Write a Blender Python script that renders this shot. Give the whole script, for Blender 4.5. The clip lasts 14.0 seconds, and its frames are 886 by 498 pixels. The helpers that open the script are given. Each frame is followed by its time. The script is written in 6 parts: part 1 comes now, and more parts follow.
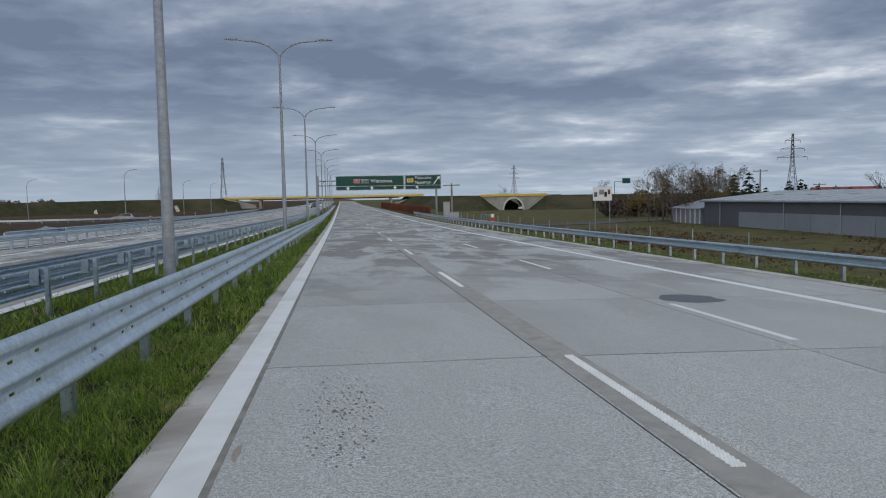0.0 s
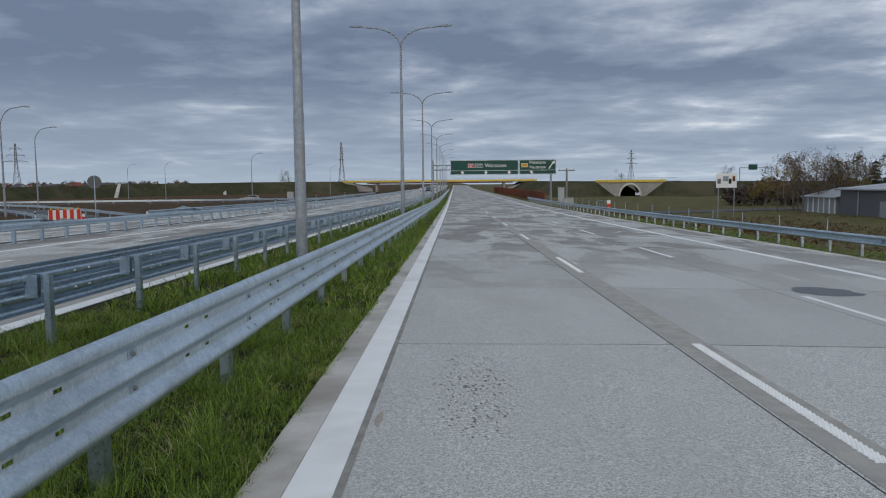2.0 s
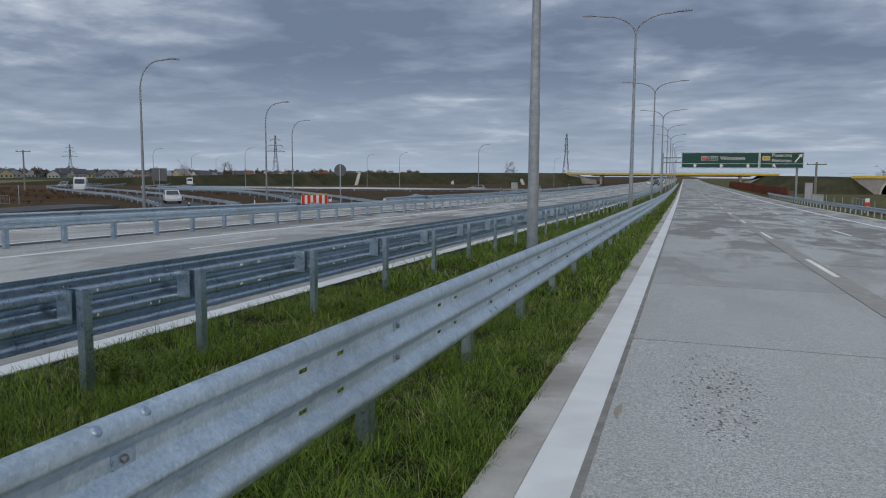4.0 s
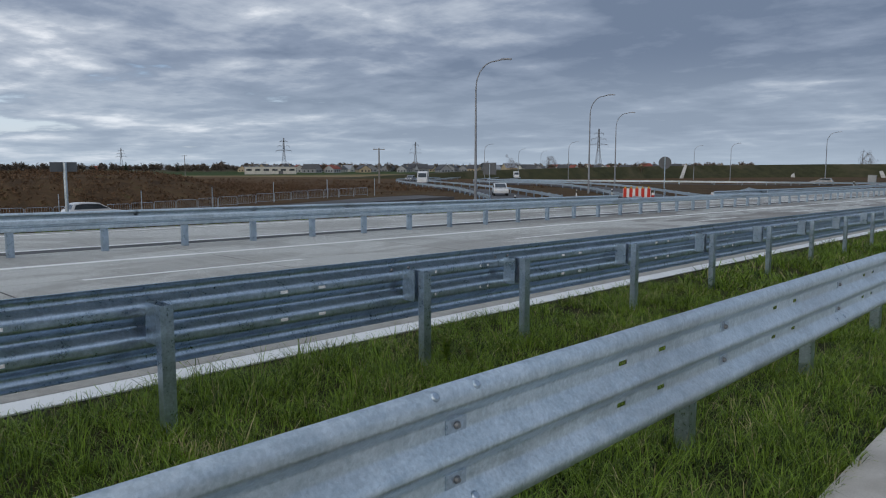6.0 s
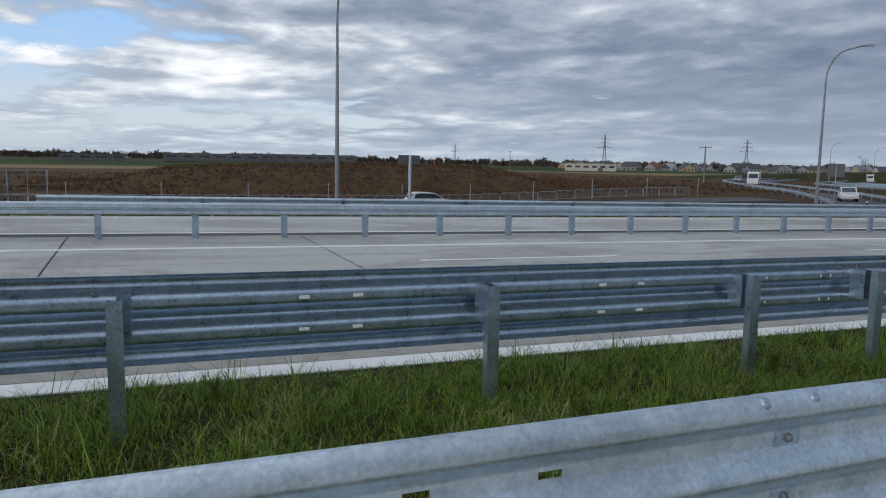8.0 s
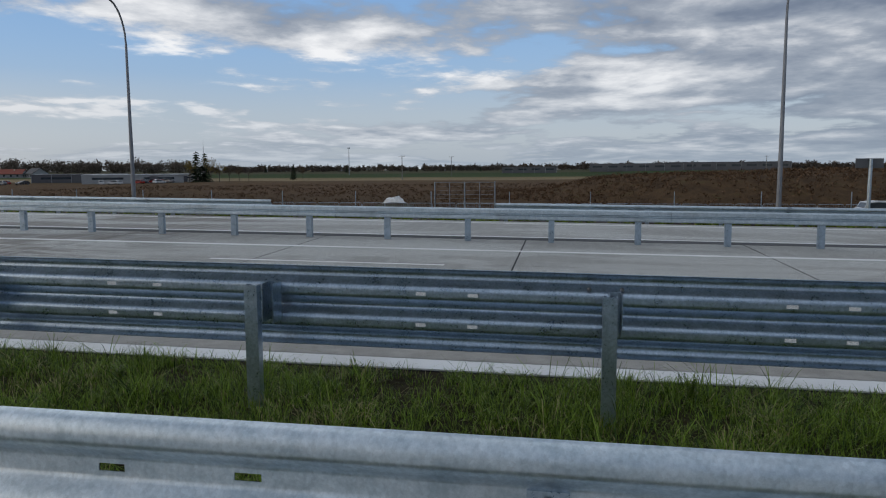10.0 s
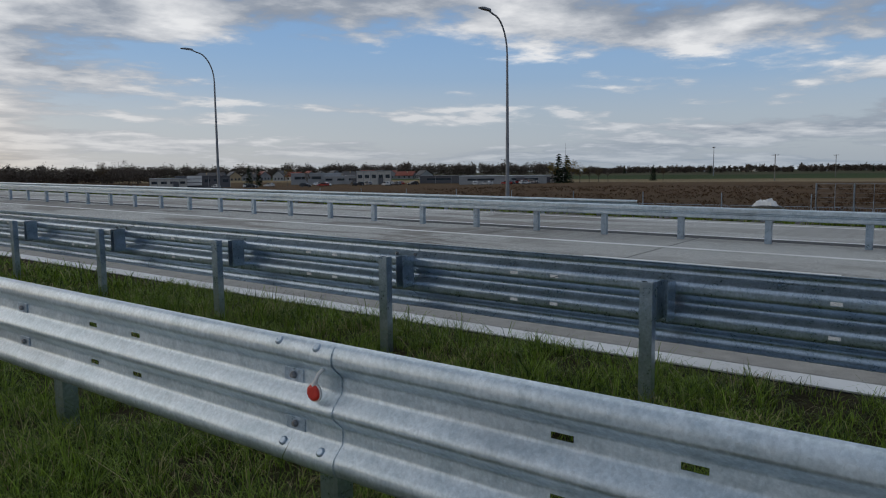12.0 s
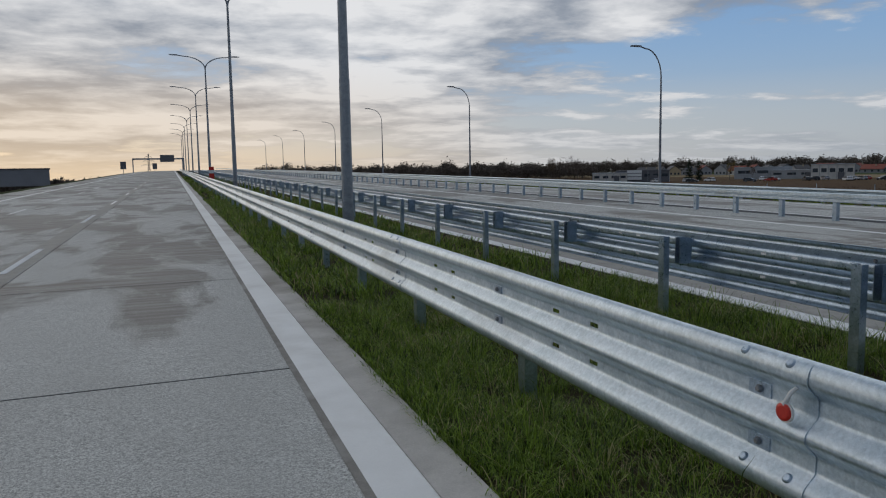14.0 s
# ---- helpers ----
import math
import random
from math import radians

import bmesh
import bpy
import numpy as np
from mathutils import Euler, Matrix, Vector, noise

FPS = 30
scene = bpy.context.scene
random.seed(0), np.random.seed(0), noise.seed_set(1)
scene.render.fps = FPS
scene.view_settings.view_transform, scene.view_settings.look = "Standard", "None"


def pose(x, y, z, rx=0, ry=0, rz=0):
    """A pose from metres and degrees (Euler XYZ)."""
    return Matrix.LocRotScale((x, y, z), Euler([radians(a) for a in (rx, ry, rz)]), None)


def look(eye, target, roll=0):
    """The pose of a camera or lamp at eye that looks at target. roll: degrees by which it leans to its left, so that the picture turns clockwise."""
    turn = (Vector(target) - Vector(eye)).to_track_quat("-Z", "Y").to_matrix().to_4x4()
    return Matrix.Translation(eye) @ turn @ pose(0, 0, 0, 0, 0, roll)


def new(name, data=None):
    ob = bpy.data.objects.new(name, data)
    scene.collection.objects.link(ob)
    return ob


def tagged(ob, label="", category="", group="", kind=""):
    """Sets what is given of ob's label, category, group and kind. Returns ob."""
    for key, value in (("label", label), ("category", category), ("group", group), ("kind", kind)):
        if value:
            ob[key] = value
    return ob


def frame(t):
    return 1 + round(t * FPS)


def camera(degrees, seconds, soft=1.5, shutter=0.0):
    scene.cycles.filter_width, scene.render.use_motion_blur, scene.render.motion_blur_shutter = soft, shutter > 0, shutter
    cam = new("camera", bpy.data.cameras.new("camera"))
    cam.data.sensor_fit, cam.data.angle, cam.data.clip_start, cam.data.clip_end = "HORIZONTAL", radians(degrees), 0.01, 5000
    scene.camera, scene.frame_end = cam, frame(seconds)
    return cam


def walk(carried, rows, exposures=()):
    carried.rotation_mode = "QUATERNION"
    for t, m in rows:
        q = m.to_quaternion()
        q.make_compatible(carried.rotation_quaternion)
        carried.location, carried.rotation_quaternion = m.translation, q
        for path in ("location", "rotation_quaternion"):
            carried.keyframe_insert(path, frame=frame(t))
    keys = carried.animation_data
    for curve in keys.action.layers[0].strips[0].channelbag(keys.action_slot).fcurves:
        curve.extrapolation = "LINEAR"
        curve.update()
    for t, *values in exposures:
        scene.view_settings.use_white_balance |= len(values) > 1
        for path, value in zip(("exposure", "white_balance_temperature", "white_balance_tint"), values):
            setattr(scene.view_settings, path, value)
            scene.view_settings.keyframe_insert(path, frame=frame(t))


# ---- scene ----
cam = camera(62.3, 14.0, soft=1.1)
PATH = [
    (0.0, pose(0.034, 1.209, 1.603, 85.92, 1.09, -7.89)),
    (0.5, pose(0.008, 1.204, 1.590, 85.53, 1.03, -6.56)),
    (1.0, pose(-0.044, 1.145, 1.602, 85.25, 1.12, -4.31)),
    (1.5, pose(-0.104, 1.085, 1.598, 85.10, 0.87, -1.93)),
    (2.0, pose(-0.151, 1.026, 1.607, 84.85, 0.51, 0.89)),
    (2.2, pose(-0.180, 1.036, 1.597, 84.74, 0.34, 2.17)),
    (4.3, pose(-0.344, 0.907, 1.592, 84.25, -0.53, 21.10)),
    (4.5, pose(-0.359, 0.906, 1.587, 84.28, -0.64, 23.12)),
    (5.0, pose(-0.363, 0.898, 1.588, 84.05, -0.45, 29.42)),
    (5.5, pose(-0.356, 0.908, 1.585, 83.85, -0.10, 36.39)),
    (6.0, pose(-0.338, 0.904, 1.579, 83.63, 0.05, 42.80)),
    (6.5, pose(-0.324, 0.897, 1.578, 83.42, 0.01, 48.70)),
    (7.0, pose(-0.318, 0.892, 1.571, 83.27, -0.34, 55.02)),
    (7.2, pose(-0.316, 0.889, 1.567, 83.23, -0.67, 57.44)),
    (9.3, pose(-0.304, 0.558, 1.542, 83.53, -0.17, 86.53)),
    (9.5, pose(-0.289, 0.511, 1.540, 83.58, -0.05, 90.15)),
    (10.0, pose(-0.219, 0.416, 1.536, 83.69, 0.37, 99.21)),
    (10.5, pose(-0.206, 0.337, 1.520, 83.88, 0.42, 105.79)),
    (11.0, pose(-0.166, 0.286, 1.521, 83.94, 0.37, 111.26)),
    (11.5, pose(-0.122, 0.231, 1.520, 83.96, 0.49, 118.41)),
    (12.0, pose(-0.070, 0.194, 1.519, 84.02, 0.66, 126.57)),
    (12.5, pose(-0.032, 0.168, 1.515, 83.97, 0.59, 134.21)),
    (13.0, pose(-0.003, 0.136, 1.519, 83.88, 0.44, 142.22)),
    (13.5, pose(0.013, 0.120, 1.534, 83.91, 0.71, 151.22)),
    (14.0, pose(-0.003, 0.091, 1.535, 84.05, 0.93, 159.77)),
]
walk(cam, PATH, [(0.0, 0.52), (2.2, 0.54), (5.0, 0.50), (7.2, 0.64), (9.5, 0.25), (12.0, -0.02), (14.0, -0.08)])

# ---- light: low sun behind broken cloud, behind and to one side of the road ----
SUN_YAW, SUN_ELEV = 208.0, 14.0
SUN_DIR = Vector((-math.sin(radians(SUN_YAW)) * math.cos(radians(SUN_ELEV)),
                  math.cos(radians(SUN_YAW)) * math.cos(radians(SUN_ELEV)), math.sin(radians(SUN_ELEV))))
sun = new("sun", bpy.data.lights.new("sun", "SUN"))
sun.data.energy, sun.data.angle, sun.data.color = 0.4, radians(60), (1.0, 0.86, 0.7)
sun.matrix_world = look(SUN_DIR * 50, (0, 0, 0))


def nd(tree, kind, **vals):
    n = tree.nodes.new(kind)
    for k, v in vals.items():
        if k.startswith("i_"):
            n.inputs[k[2:].replace("_", " ")].default_value = v
        else:
            setattr(n, k, v)
    return n


def math_node(tree, op, a, b=None, c=None, clamp=False):
    n = tree.nodes.new("ShaderNodeMath")
    n.operation, n.use_clamp = op, clamp
    for i, v in enumerate((a, b, c)):
        if v is None:
            continue
        if isinstance(v, (int, float)):
            n.inputs[i].default_value = v
        else:
            tree.links.new(v, n.inputs[i])
    return n.outputs[0]


def ramp(tree, fac, stops, interp="LINEAR"):
    n = tree.nodes.new("ShaderNodeValToRGB")
    cr = n.color_ramp
    cr.interpolation = interp
    while len(cr.elements) < len(stops):
        cr.elements.new(0.5)
    for e, (p, c) in zip(cr.elements, stops):
        e.position = p
        e.color = (c, c, c, 1) if isinstance(c, (int, float)) else (*c, 1)
    if fac is not None:
        tree.links.new(fac, n.inputs[0])
    return n.outputs[0]


def mix(tree, fac, a, b, blend="MIX"):
    n = tree.nodes.new("ShaderNodeMix")
    n.data_type, n.blend_type = "RGBA", blend
    for sock, v in ((n.inputs[0], fac), (n.inputs[6], a), (n.inputs[7], b)):
        if isinstance(v, (int, float)):
            sock.default_value = v
        elif isinstance(v, tuple):
            sock.default_value = (*v, 1)
        else:
            tree.links.new(v, sock)
    return n.outputs[2]


def noise_tex(tree, vec, scale, detail=3.0, rough=0.55, dist=0.0):
    n = tree.nodes.new("ShaderNodeTexNoise")
    n.inputs["Scale"].default_value, n.inputs["Detail"].default_value = scale, detail
    n.inputs["Roughness"].default_value, n.inputs["Distortion"].default_value = rough, dist
    tree.links.new(vec, n.inputs["Vector"])
    return n.outputs["Fac"]


def mapped(tree, vec, scale=(1, 1, 1), loc=(0, 0, 0), rot=(0, 0, 0)):
    n = tree.nodes.new("ShaderNodeMapping")
    n.inputs["Scale"].default_value, n.inputs["Location"].default_value, n.inputs["Rotation"].default_value = scale, loc, rot
    tree.links.new(vec, n.inputs["Vector"])
    return n.outputs[0]


def build_world():
    w = bpy.data.worlds.new("sky")
    scene.world = w
    w.use_nodes = True
    t = w.node_tree
    t.nodes.clear()
    d = t.nodes.new("ShaderNodeTexCoord").outputs["Generated"]
    sep = t.nodes.new("ShaderNodeSeparateXYZ")
    t.links.new(d, sep.inputs[0])
    x, y, z = sep.outputs
    zc = math_node(t, "MAXIMUM", z, 0.0)
    # a flat cloud deck, seen in perspective
    den = math_node(t, "ADD", zc, 0.10)
    px, py = math_node(t, "DIVIDE", x, den), math_node(t, "DIVIDE", y, den)
    comb = t.nodes.new("ShaderNodeCombineXYZ")
    t.links.new(px, comb.inputs[0])
    t.links.new(py, comb.inputs[1])
    deck = comb.outputs[0]
    big = noise_tex(t, mapped(t, deck, (0.55, 0.55, 1), (3.1, 7.7, 0)), 1.0, 2.0, 0.5, 0.3)
    mid = noise_tex(t, mapped(t, deck, (0.95, 1.05, 1), (1.3, 2.2, 0.4)), 1.35, 6.0, 0.50, 0.25)
    fine = noise_tex(t, mapped(t, deck, (1, 1, 1), (9, 4, 2)), 4.6, 6.0, 0.6, 0.15)
    # how far one looks towards the sun's side, and towards the clear window in the west
    side = math_node(t, "ADD", math_node(t, "MULTIPLY", x, SUN_DIR.x), math_node(t, "MULTIPLY", y, SUN_DIR.y))
    west = math_node(t, "ADD", math_node(t, "MULTIPLY", x, -0.80), math_node(t, "MULTIPLY", y, -0.60))
    sky = t.nodes.new("ShaderNodeTexSky")
    sky.sky_type, sky.sun_disc = "NISHITA", False
    sky.sun_elevation, sky.sun_rotation = radians(SUN_ELEV), radians(-SUN_YAW)
    blue = mix(t, 1.0, sky.outputs[0], (0.085, 0.085, 0.085), "MULTIPLY")
    blue = mix(t, 0.80, blue, ramp(t, zc, [(0.0, (0.60, 0.62, 0.64)), (0.07, (0.47, 0.56, 0.67)), (0.12, (0.30, 0.46, 0.69)), (0.30, (0.14, 0.34, 0.70)), (1.0, (0.12, 0.25, 0.55))]))
    # cloud tone: dark bellies and lit rims, paler towards the light
    tone = math_node(t, "ADD", math_node(t, "MULTIPLY", mid, 0.62), math_node(t, "MULTIPLY", fine, 0.20))
    tone = math_node(t, "ADD", tone, math_node(t, "MULTIPLY", big, 0.18))
    north = math_node(t, "ADD", math_node(t, "MULTIPLY", x, -0.47), math_node(t, "MULTIPLY", y, 0.88))
    tone = math_node(t, "SUBTRACT", tone, ramp(t, north, [(0.80, 0.0), (0.97, 0.05)], "EASE"))
    tone = math_node(t, "ADD", tone, math_node(t, "MULTIPLY", side, 0.05))
    tone = math_node(t, "ADD", tone, math_node(t, "MULTIPLY", math_node(t, "MAXIMUM", west, 0.0), 0.105))
    cloud = ramp(t, tone, [(0.36, (0.110, 0.145, 0.210)), (0.47, (0.175, 0.215, 0.288)), (0.56, (0.31, 0.35, 0.415)), (0.70, (0.80, 0.81, 0.83))])
    # cover: full in the north and east, broken in the west and south-west
    cover = math_node(t, "ADD", math_node(t, "MULTIPLY", big, 0.46), math_node(t, "MULTIPLY", mid, 0.38))
    cover = math_node(t, "ADD", cover, math_node(t, "MULTIPLY", fine, 0.17))
    cover = math_node(t, "SUBTRACT", cover, math_node(t, "MULTIPLY", math_node(t, "SUBTRACT", west, 0.66), 0.08))
    gap_az = ramp(t, math_node(t, "ADD", math_node(t, "MULTIPLY", x, -0.87), math_node(t, "MULTIPLY", y, -0.49)), [(0.82, 0.0), (0.97, 1.0)], "EASE")
    gap_el = ramp(t, zc, [(0.03, 0.0), (0.08, 1.0), (0.13, 1.0), (0.18, 0.0)], "EASE")
    cover = math_node(t, "SUBTRACT", cover, math_node(t, "MULTIPLY", math_node(t, "MULTIPLY", gap_az, gap_el), 0.085))
    cover = math_node(t, "ADD", cover, ramp(t, west, [(0.25, 0.06), (0.75, 0.0)]))
    cover = math_node(t, "ADD", cover, ramp(t, zc, [(0.14, 0.0), (0.20, 0.06), (0.5, 0.06), (0.8, 0.0)]))
    mask = ramp(t, cover, [(0.42, 0.0), (0.50, 1.0)], "EASE")
    col = mix(t, mask, blue, cloud)
    # haze low down, warm under the sun
    low = ramp(t, zc, [(0.0, 0.75), (0.05, 0.40), (0.16, 0.0)], "EASE")
    warm = ramp(t, side, [(0.0, (0.30, 0.36, 0.43)), (0.55, (0.50, 0.50, 0.50)), (0.86, (0.84, 0.64, 0.43)), (1.0, (1.0, 0.72, 0.42))])
    col = mix(t, low, col, warm)
    glow = ramp(t, math_node(t, "MULTIPLY", side, ramp(t, zc, [(0.0, 1.0), (0.5, 0.0)])), [(0.5, 0.0), (0.95, 0.32)])
    col = mix(t, glow, col, (0.95, 0.74, 0.48))
    bg = t.nodes.new("ShaderNodeBackground")
    t.links.new(col, bg.inputs[0])
    bg.inputs[1].default_value = 1.0
    out = t.nodes.new("ShaderNodeOutputWorld")
    t.links.new(bg.outputs[0], out.inputs[0])


build_world()
scene.view_settings.exposure = 0.0


# ---- materials ----
def surface(name, c1, c2, scale=4.0, grain=60.0, rough=0.8, metal=0.0, bump=0.3, c3=None, big=0.25, stretch=(1, 1, 1), vary=0.0, spec=0.4, bump_dist=0.01):
    """A material with two scales of mottling, fine relief, and a broad stain colour c3."""
    m = bpy.data.materials.new(name)
    m.use_nodes = True
    t = m.node_tree
    b = t.nodes["Principled BSDF"]
    pos = mapped(t, t.nodes.new("ShaderNodeNewGeometry").outputs["Position"], stretch)
    n1 = noise_tex(t, pos, scale, 4.0, 0.6)
    n2 = noise_tex(t, pos, grain, 3.0, 0.7)
    f = math_node(t, "ADD", math_node(t, "MULTIPLY", n1, 0.6), math_node(t, "MULTIPLY", n2, 0.4))
    col = mix(t, ramp(t, f, [(0.36, 0.0), (0.64, 1.0)]), c1, c2)
    if c3:
        n3 = noise_tex(t, pos, big, 4.0, 0.6, 0.4)
        col = mix(t, ramp(t, n3, [(0.48, 0.0), (0.66, 0.8)]), col, c3)
    if vary:
        rnd = t.nodes.new("ShaderNodeObjectInfo").outputs["Random"]
        val = math_node(t, "ADD", math_node(t, "MULTIPLY", rnd, vary), 1.0 - vary / 2)
        cc = t.nodes.new("ShaderNodeCombineColor")
        for i in range(3):
            t.links.new(val, cc.inputs[i])
        col = mix(t, 1.0, col, cc.outputs[0], "MULTIPLY")
    t.links.new(col, b.inputs["Base Color"])
    b.inputs["Metallic"].default_value = metal
    b.inputs["Specular IOR Level"].default_value = spec
    t.links.new(ramp(t, n1, [(0.3, max(rough - 0.1, 0.03)), (0.7, min(rough + 0.1, 1.0))]), b.inputs["Roughness"])
    if bump:
        bn = t.nodes.new("ShaderNodeBump")
        bn.inputs["Strength"].default_value, bn.inputs["Distance"].default_value = bump, bump_dist
        t.links.new(n2, bn.inputs["Height"])
        t.links.new(bn.outputs[0], b.inputs["Normal"])
    return m


def concrete_road(name, tint, wet=0.5):
    """Brushed exposed-aggregate concrete with damp patches and tyre-darkened tracks."""
    m = bpy.data.materials.new(name)
    m.use_nodes = True
    t = m.node_tree
    b = t.nodes["Principled BSDF"]
    pos = t.nodes.new("ShaderNodeNewGeometry").outputs["Position"]
    sp = t.nodes.new("ShaderNodeSeparateXYZ")
    t.links.new(pos, sp.inputs[0])
    fine = noise_tex(t, pos, 120.0, 2.0, 0.7)
    grit = noise_tex(t, pos, 42.0, 4.0, 0.75)
    broad = noise_tex(t, mapped(t, pos, (1, 0.35, 1)), 0.9, 4.0, 0.6)
    damp = noise_tex(t, mapped(t, pos, (0.62, 0.24, 1)), 1.0, 5.0, 0.6, 0.5)
    streak = noise_tex(t, mapped(t, pos, (0.5, 6.0, 1)), 1.0, 3.0, 0.6)
    v = math_node(t, "ADD", math_node(t, "MULTIPLY", grit, 0.40), math_node(t, "MULTIPLY", fine, 0.60))
    col = mix(t, ramp(t, v, [(0.41, 0.0), (0.59, 1.0)]), tuple(c * 0.42 for c in tint), tuple(c * 1.46 for c in tint))
    col = mix(t, ramp(t, broad, [(0.35, 0.35), (0.65, 0.0)]), col, tuple(c * 0.75 for c in tint))
    dampf = math_node(t, "MULTIPLY", ramp(t, damp, [(0.465, 0.0), (0.54, 1.0)]), ramp(t, streak, [(0.34, 0.55), (0.60, 1.0)]))
    far = math_node(t, "ADD", ramp(t, math_node(t, "DIVIDE", sp.outputs[1], 60.0), [(0.16, 0.0), (0.42, 1.0)]),
                    ramp(t, math_node(t, "DIVIDE", sp.outputs[1], -40.0), [(0.13, 0.0), (0.20, 1.0)]), clamp=True)
    far = math_node(t, "MAXIMUM", far, ramp(t, math_node(t, "DIVIDE", sp.outputs[0], -20.0), [(0.3, 0.0), (0.5, 0.5)]))
    dampf = math_node(t, "MULTIPLY", math_node(t, "MULTIPLY", dampf, far), wet)
    col = mix(t, dampf, col, tuple(c * k for c, k in zip(tint, (0.40, 0.37, 0.35))))
    rnd = t.nodes.new("ShaderNodeObjectInfo").outputs["Random"]
    cc = t.nodes.new("ShaderNodeCombineColor")
    val = math_node(t, "ADD", math_node(t, "MULTIPLY", rnd, 0.12), 0.94)
    for i in range(3):
        t.links.new(val, cc.inputs[i])
    col = mix(t, 1.0, col, cc.outputs[0], "MULTIPLY")
    t.links.new(col, b.inputs["Base Color"])
    t.links.new(math_node(t, "SUBTRACT", 0.74, math_node(t, "MULTIPLY", dampf, 0.10)), b.inputs["Roughness"])
    b.inputs["Specular IOR Level"].default_value = 0.35
    bn = t.nodes.new("ShaderNodeBump")
    bn.inputs["Strength"].default_value, bn.inputs["Distance"].default_value = 0.8, 0.005
    t.links.new(v, bn.inputs["Height"])
    t.links.new(bn.outputs[0], b.inputs["Normal"])
    return m


def galvanised(name, c1, c2, rough, metal, dirt=0.35):
    """Hot-dip galvanised steel: soft spangle, runs and dull dirt."""
    m = bpy.data.materials.new(name)
    m.use_nodes = True
    t = m.node_tree
    b = t.nodes["Principled BSDF"]
    pos = t.nodes.new("ShaderNodeNewGeometry").outputs["Position"]
    n1 = noise_tex(t, pos, 9.0, 5.0, 0.65, 0.3)
    n2 = noise_tex(t, pos, 55.0, 4.0, 0.7)
    n3 = noise_tex(t, mapped(t, pos, (1, 0.5, 2.5)), 1.6, 4.0, 0.6, 0.5)
    v = math_node(t, "ADD", math_node(t, "MULTIPLY", n1, 0.5), math_node(t, "MULTIPLY", n2, 0.5))
    col = mix(t, ramp(t, v, [(0.38, 0.0), (0.62, 1.0)]), c1, c2)
    col = mix(t, ramp(t, n3, [(0.5, 0.0), (0.72, dirt)]), col, (0.20, 0.195, 0.18))
    spangle = t.nodes.new("ShaderNodeTexVoronoi")
    spangle.inputs["Scale"].default_value = 75.0
    warp = t.nodes.new("ShaderNodeVectorMath")
    warp.operation = "ADD"
    t.links.new(pos, warp.inputs[0])
    shift = t.nodes.new("ShaderNodeCombineXYZ")
    for i in range(3):
        t.links.new(math_node(t, "MULTIPLY", n2, 0.012), shift.inputs[i])
    t.links.new(shift.outputs[0], warp.inputs[1])
    t.links.new(warp.outputs[0], spangle.inputs["Vector"])
    cell = t.nodes.new("ShaderNodeSeparateColor")
    t.links.new(spangle.outputs["Color"], cell.inputs[0])
    rnd = t.nodes.new("ShaderNodeObjectInfo").outputs["Random"]
    cc = t.nodes.new("ShaderNodeCombineColor")
    val = math_node(t, "ADD", math_node(t, "MULTIPLY", rnd, 0.06), math_node(t, "ADD", math_node(t, "MULTIPLY", cell.outputs[0], 0.12), 0.91))
    for i in range(3):
        t.links.new(val, cc.inputs[i])
    col = mix(t, 1.0, col, cc.outputs[0], "MULTIPLY")
    t.links.new(col, b.inputs["Base Color"])
    b.inputs["Metallic"].default_value = metal
    t.links.new(ramp(t, v, [(0.3, rough - 0.08), (0.7, rough + 0.12)]), b.inputs["Roughness"])
    bn = t.nodes.new("ShaderNodeBump")
    bn.inputs["Strength"].default_value, bn.inputs["Distance"].default_value = 0.12, 0.003
    t.links.new(n1, bn.inputs["Height"])
    t.links.new(bn.outputs[0], b.inputs["Normal"])
    return m


M = {}
M["slab"] = concrete_road("road_concrete", (0.545, 0.552, 0.524), 1.0)
M["joint"] = surface("joint_sealant", (0.025, 0.025, 0.027), (0.05, 0.05, 0.05), 6, 90, 0.7)
M["gutter"] = surface("gutter_concrete", (0.47, 0.45, 0.415), (0.66, 0.635, 0.59), 3, 90, 0.85, c3=(0.28, 0.25, 0.21), big=0.6)
M["paint"] = surface("road_paint", (0.87, 0.88, 0.86), (0.95, 0.96, 0.94), 2.5, 70, 0.6, c3=(0.76, 0.76, 0.73), big=0.9, bump=0.4, bump_dist=0.002)
M["asphalt"] = surface("asphalt", (0.055, 0.057, 0.062), (0.10, 0.102, 0.108), 1.2, 60, 0.85, c3=(0.14, 0.14, 0.145), big=0.12)
M["gal"] = galvanised("galvanised_bright", (0.44, 0.54, 0.61), (0.70, 0.79, 0.86), 0.38, 0.80)
M["gal_dull"] = galvanised("galvanised_dull", (0.31, 0.40, 0.49), (0.54, 0.64, 0.75), 0.30, 0.88, 0.2)
M["pole"] = galvanised("galvanised_pole", (0.22, 0.25, 0.28), (0.38, 0.41, 0.44), 0.55, 0.45, 0.3)
M["pole_far"] = surface("pole_grey", (0.24, 0.26, 0.29), (0.33, 0.35, 0.38), 3, 30, 0.5, 0.3)
M["steel_dark"] = surface("bolt_steel", (0.18, 0.19, 0.2), (0.32, 0.33, 0.35), 30, 200, 0.45, 0.8)
M["soil"] = surface("soil", (0.05, 0.042, 0.028), (0.10, 0.085, 0.055), 3, 40, 0.95, c3=(0.045, 0.06, 0.022), big=1.2, bump=0.8, bump_dist=0.03)
M["white"] = surface("white_plastic", (0.74, 0.74, 0.72), (0.82, 0.82, 0.80), 4, 60, 0.5, bump=0.0)
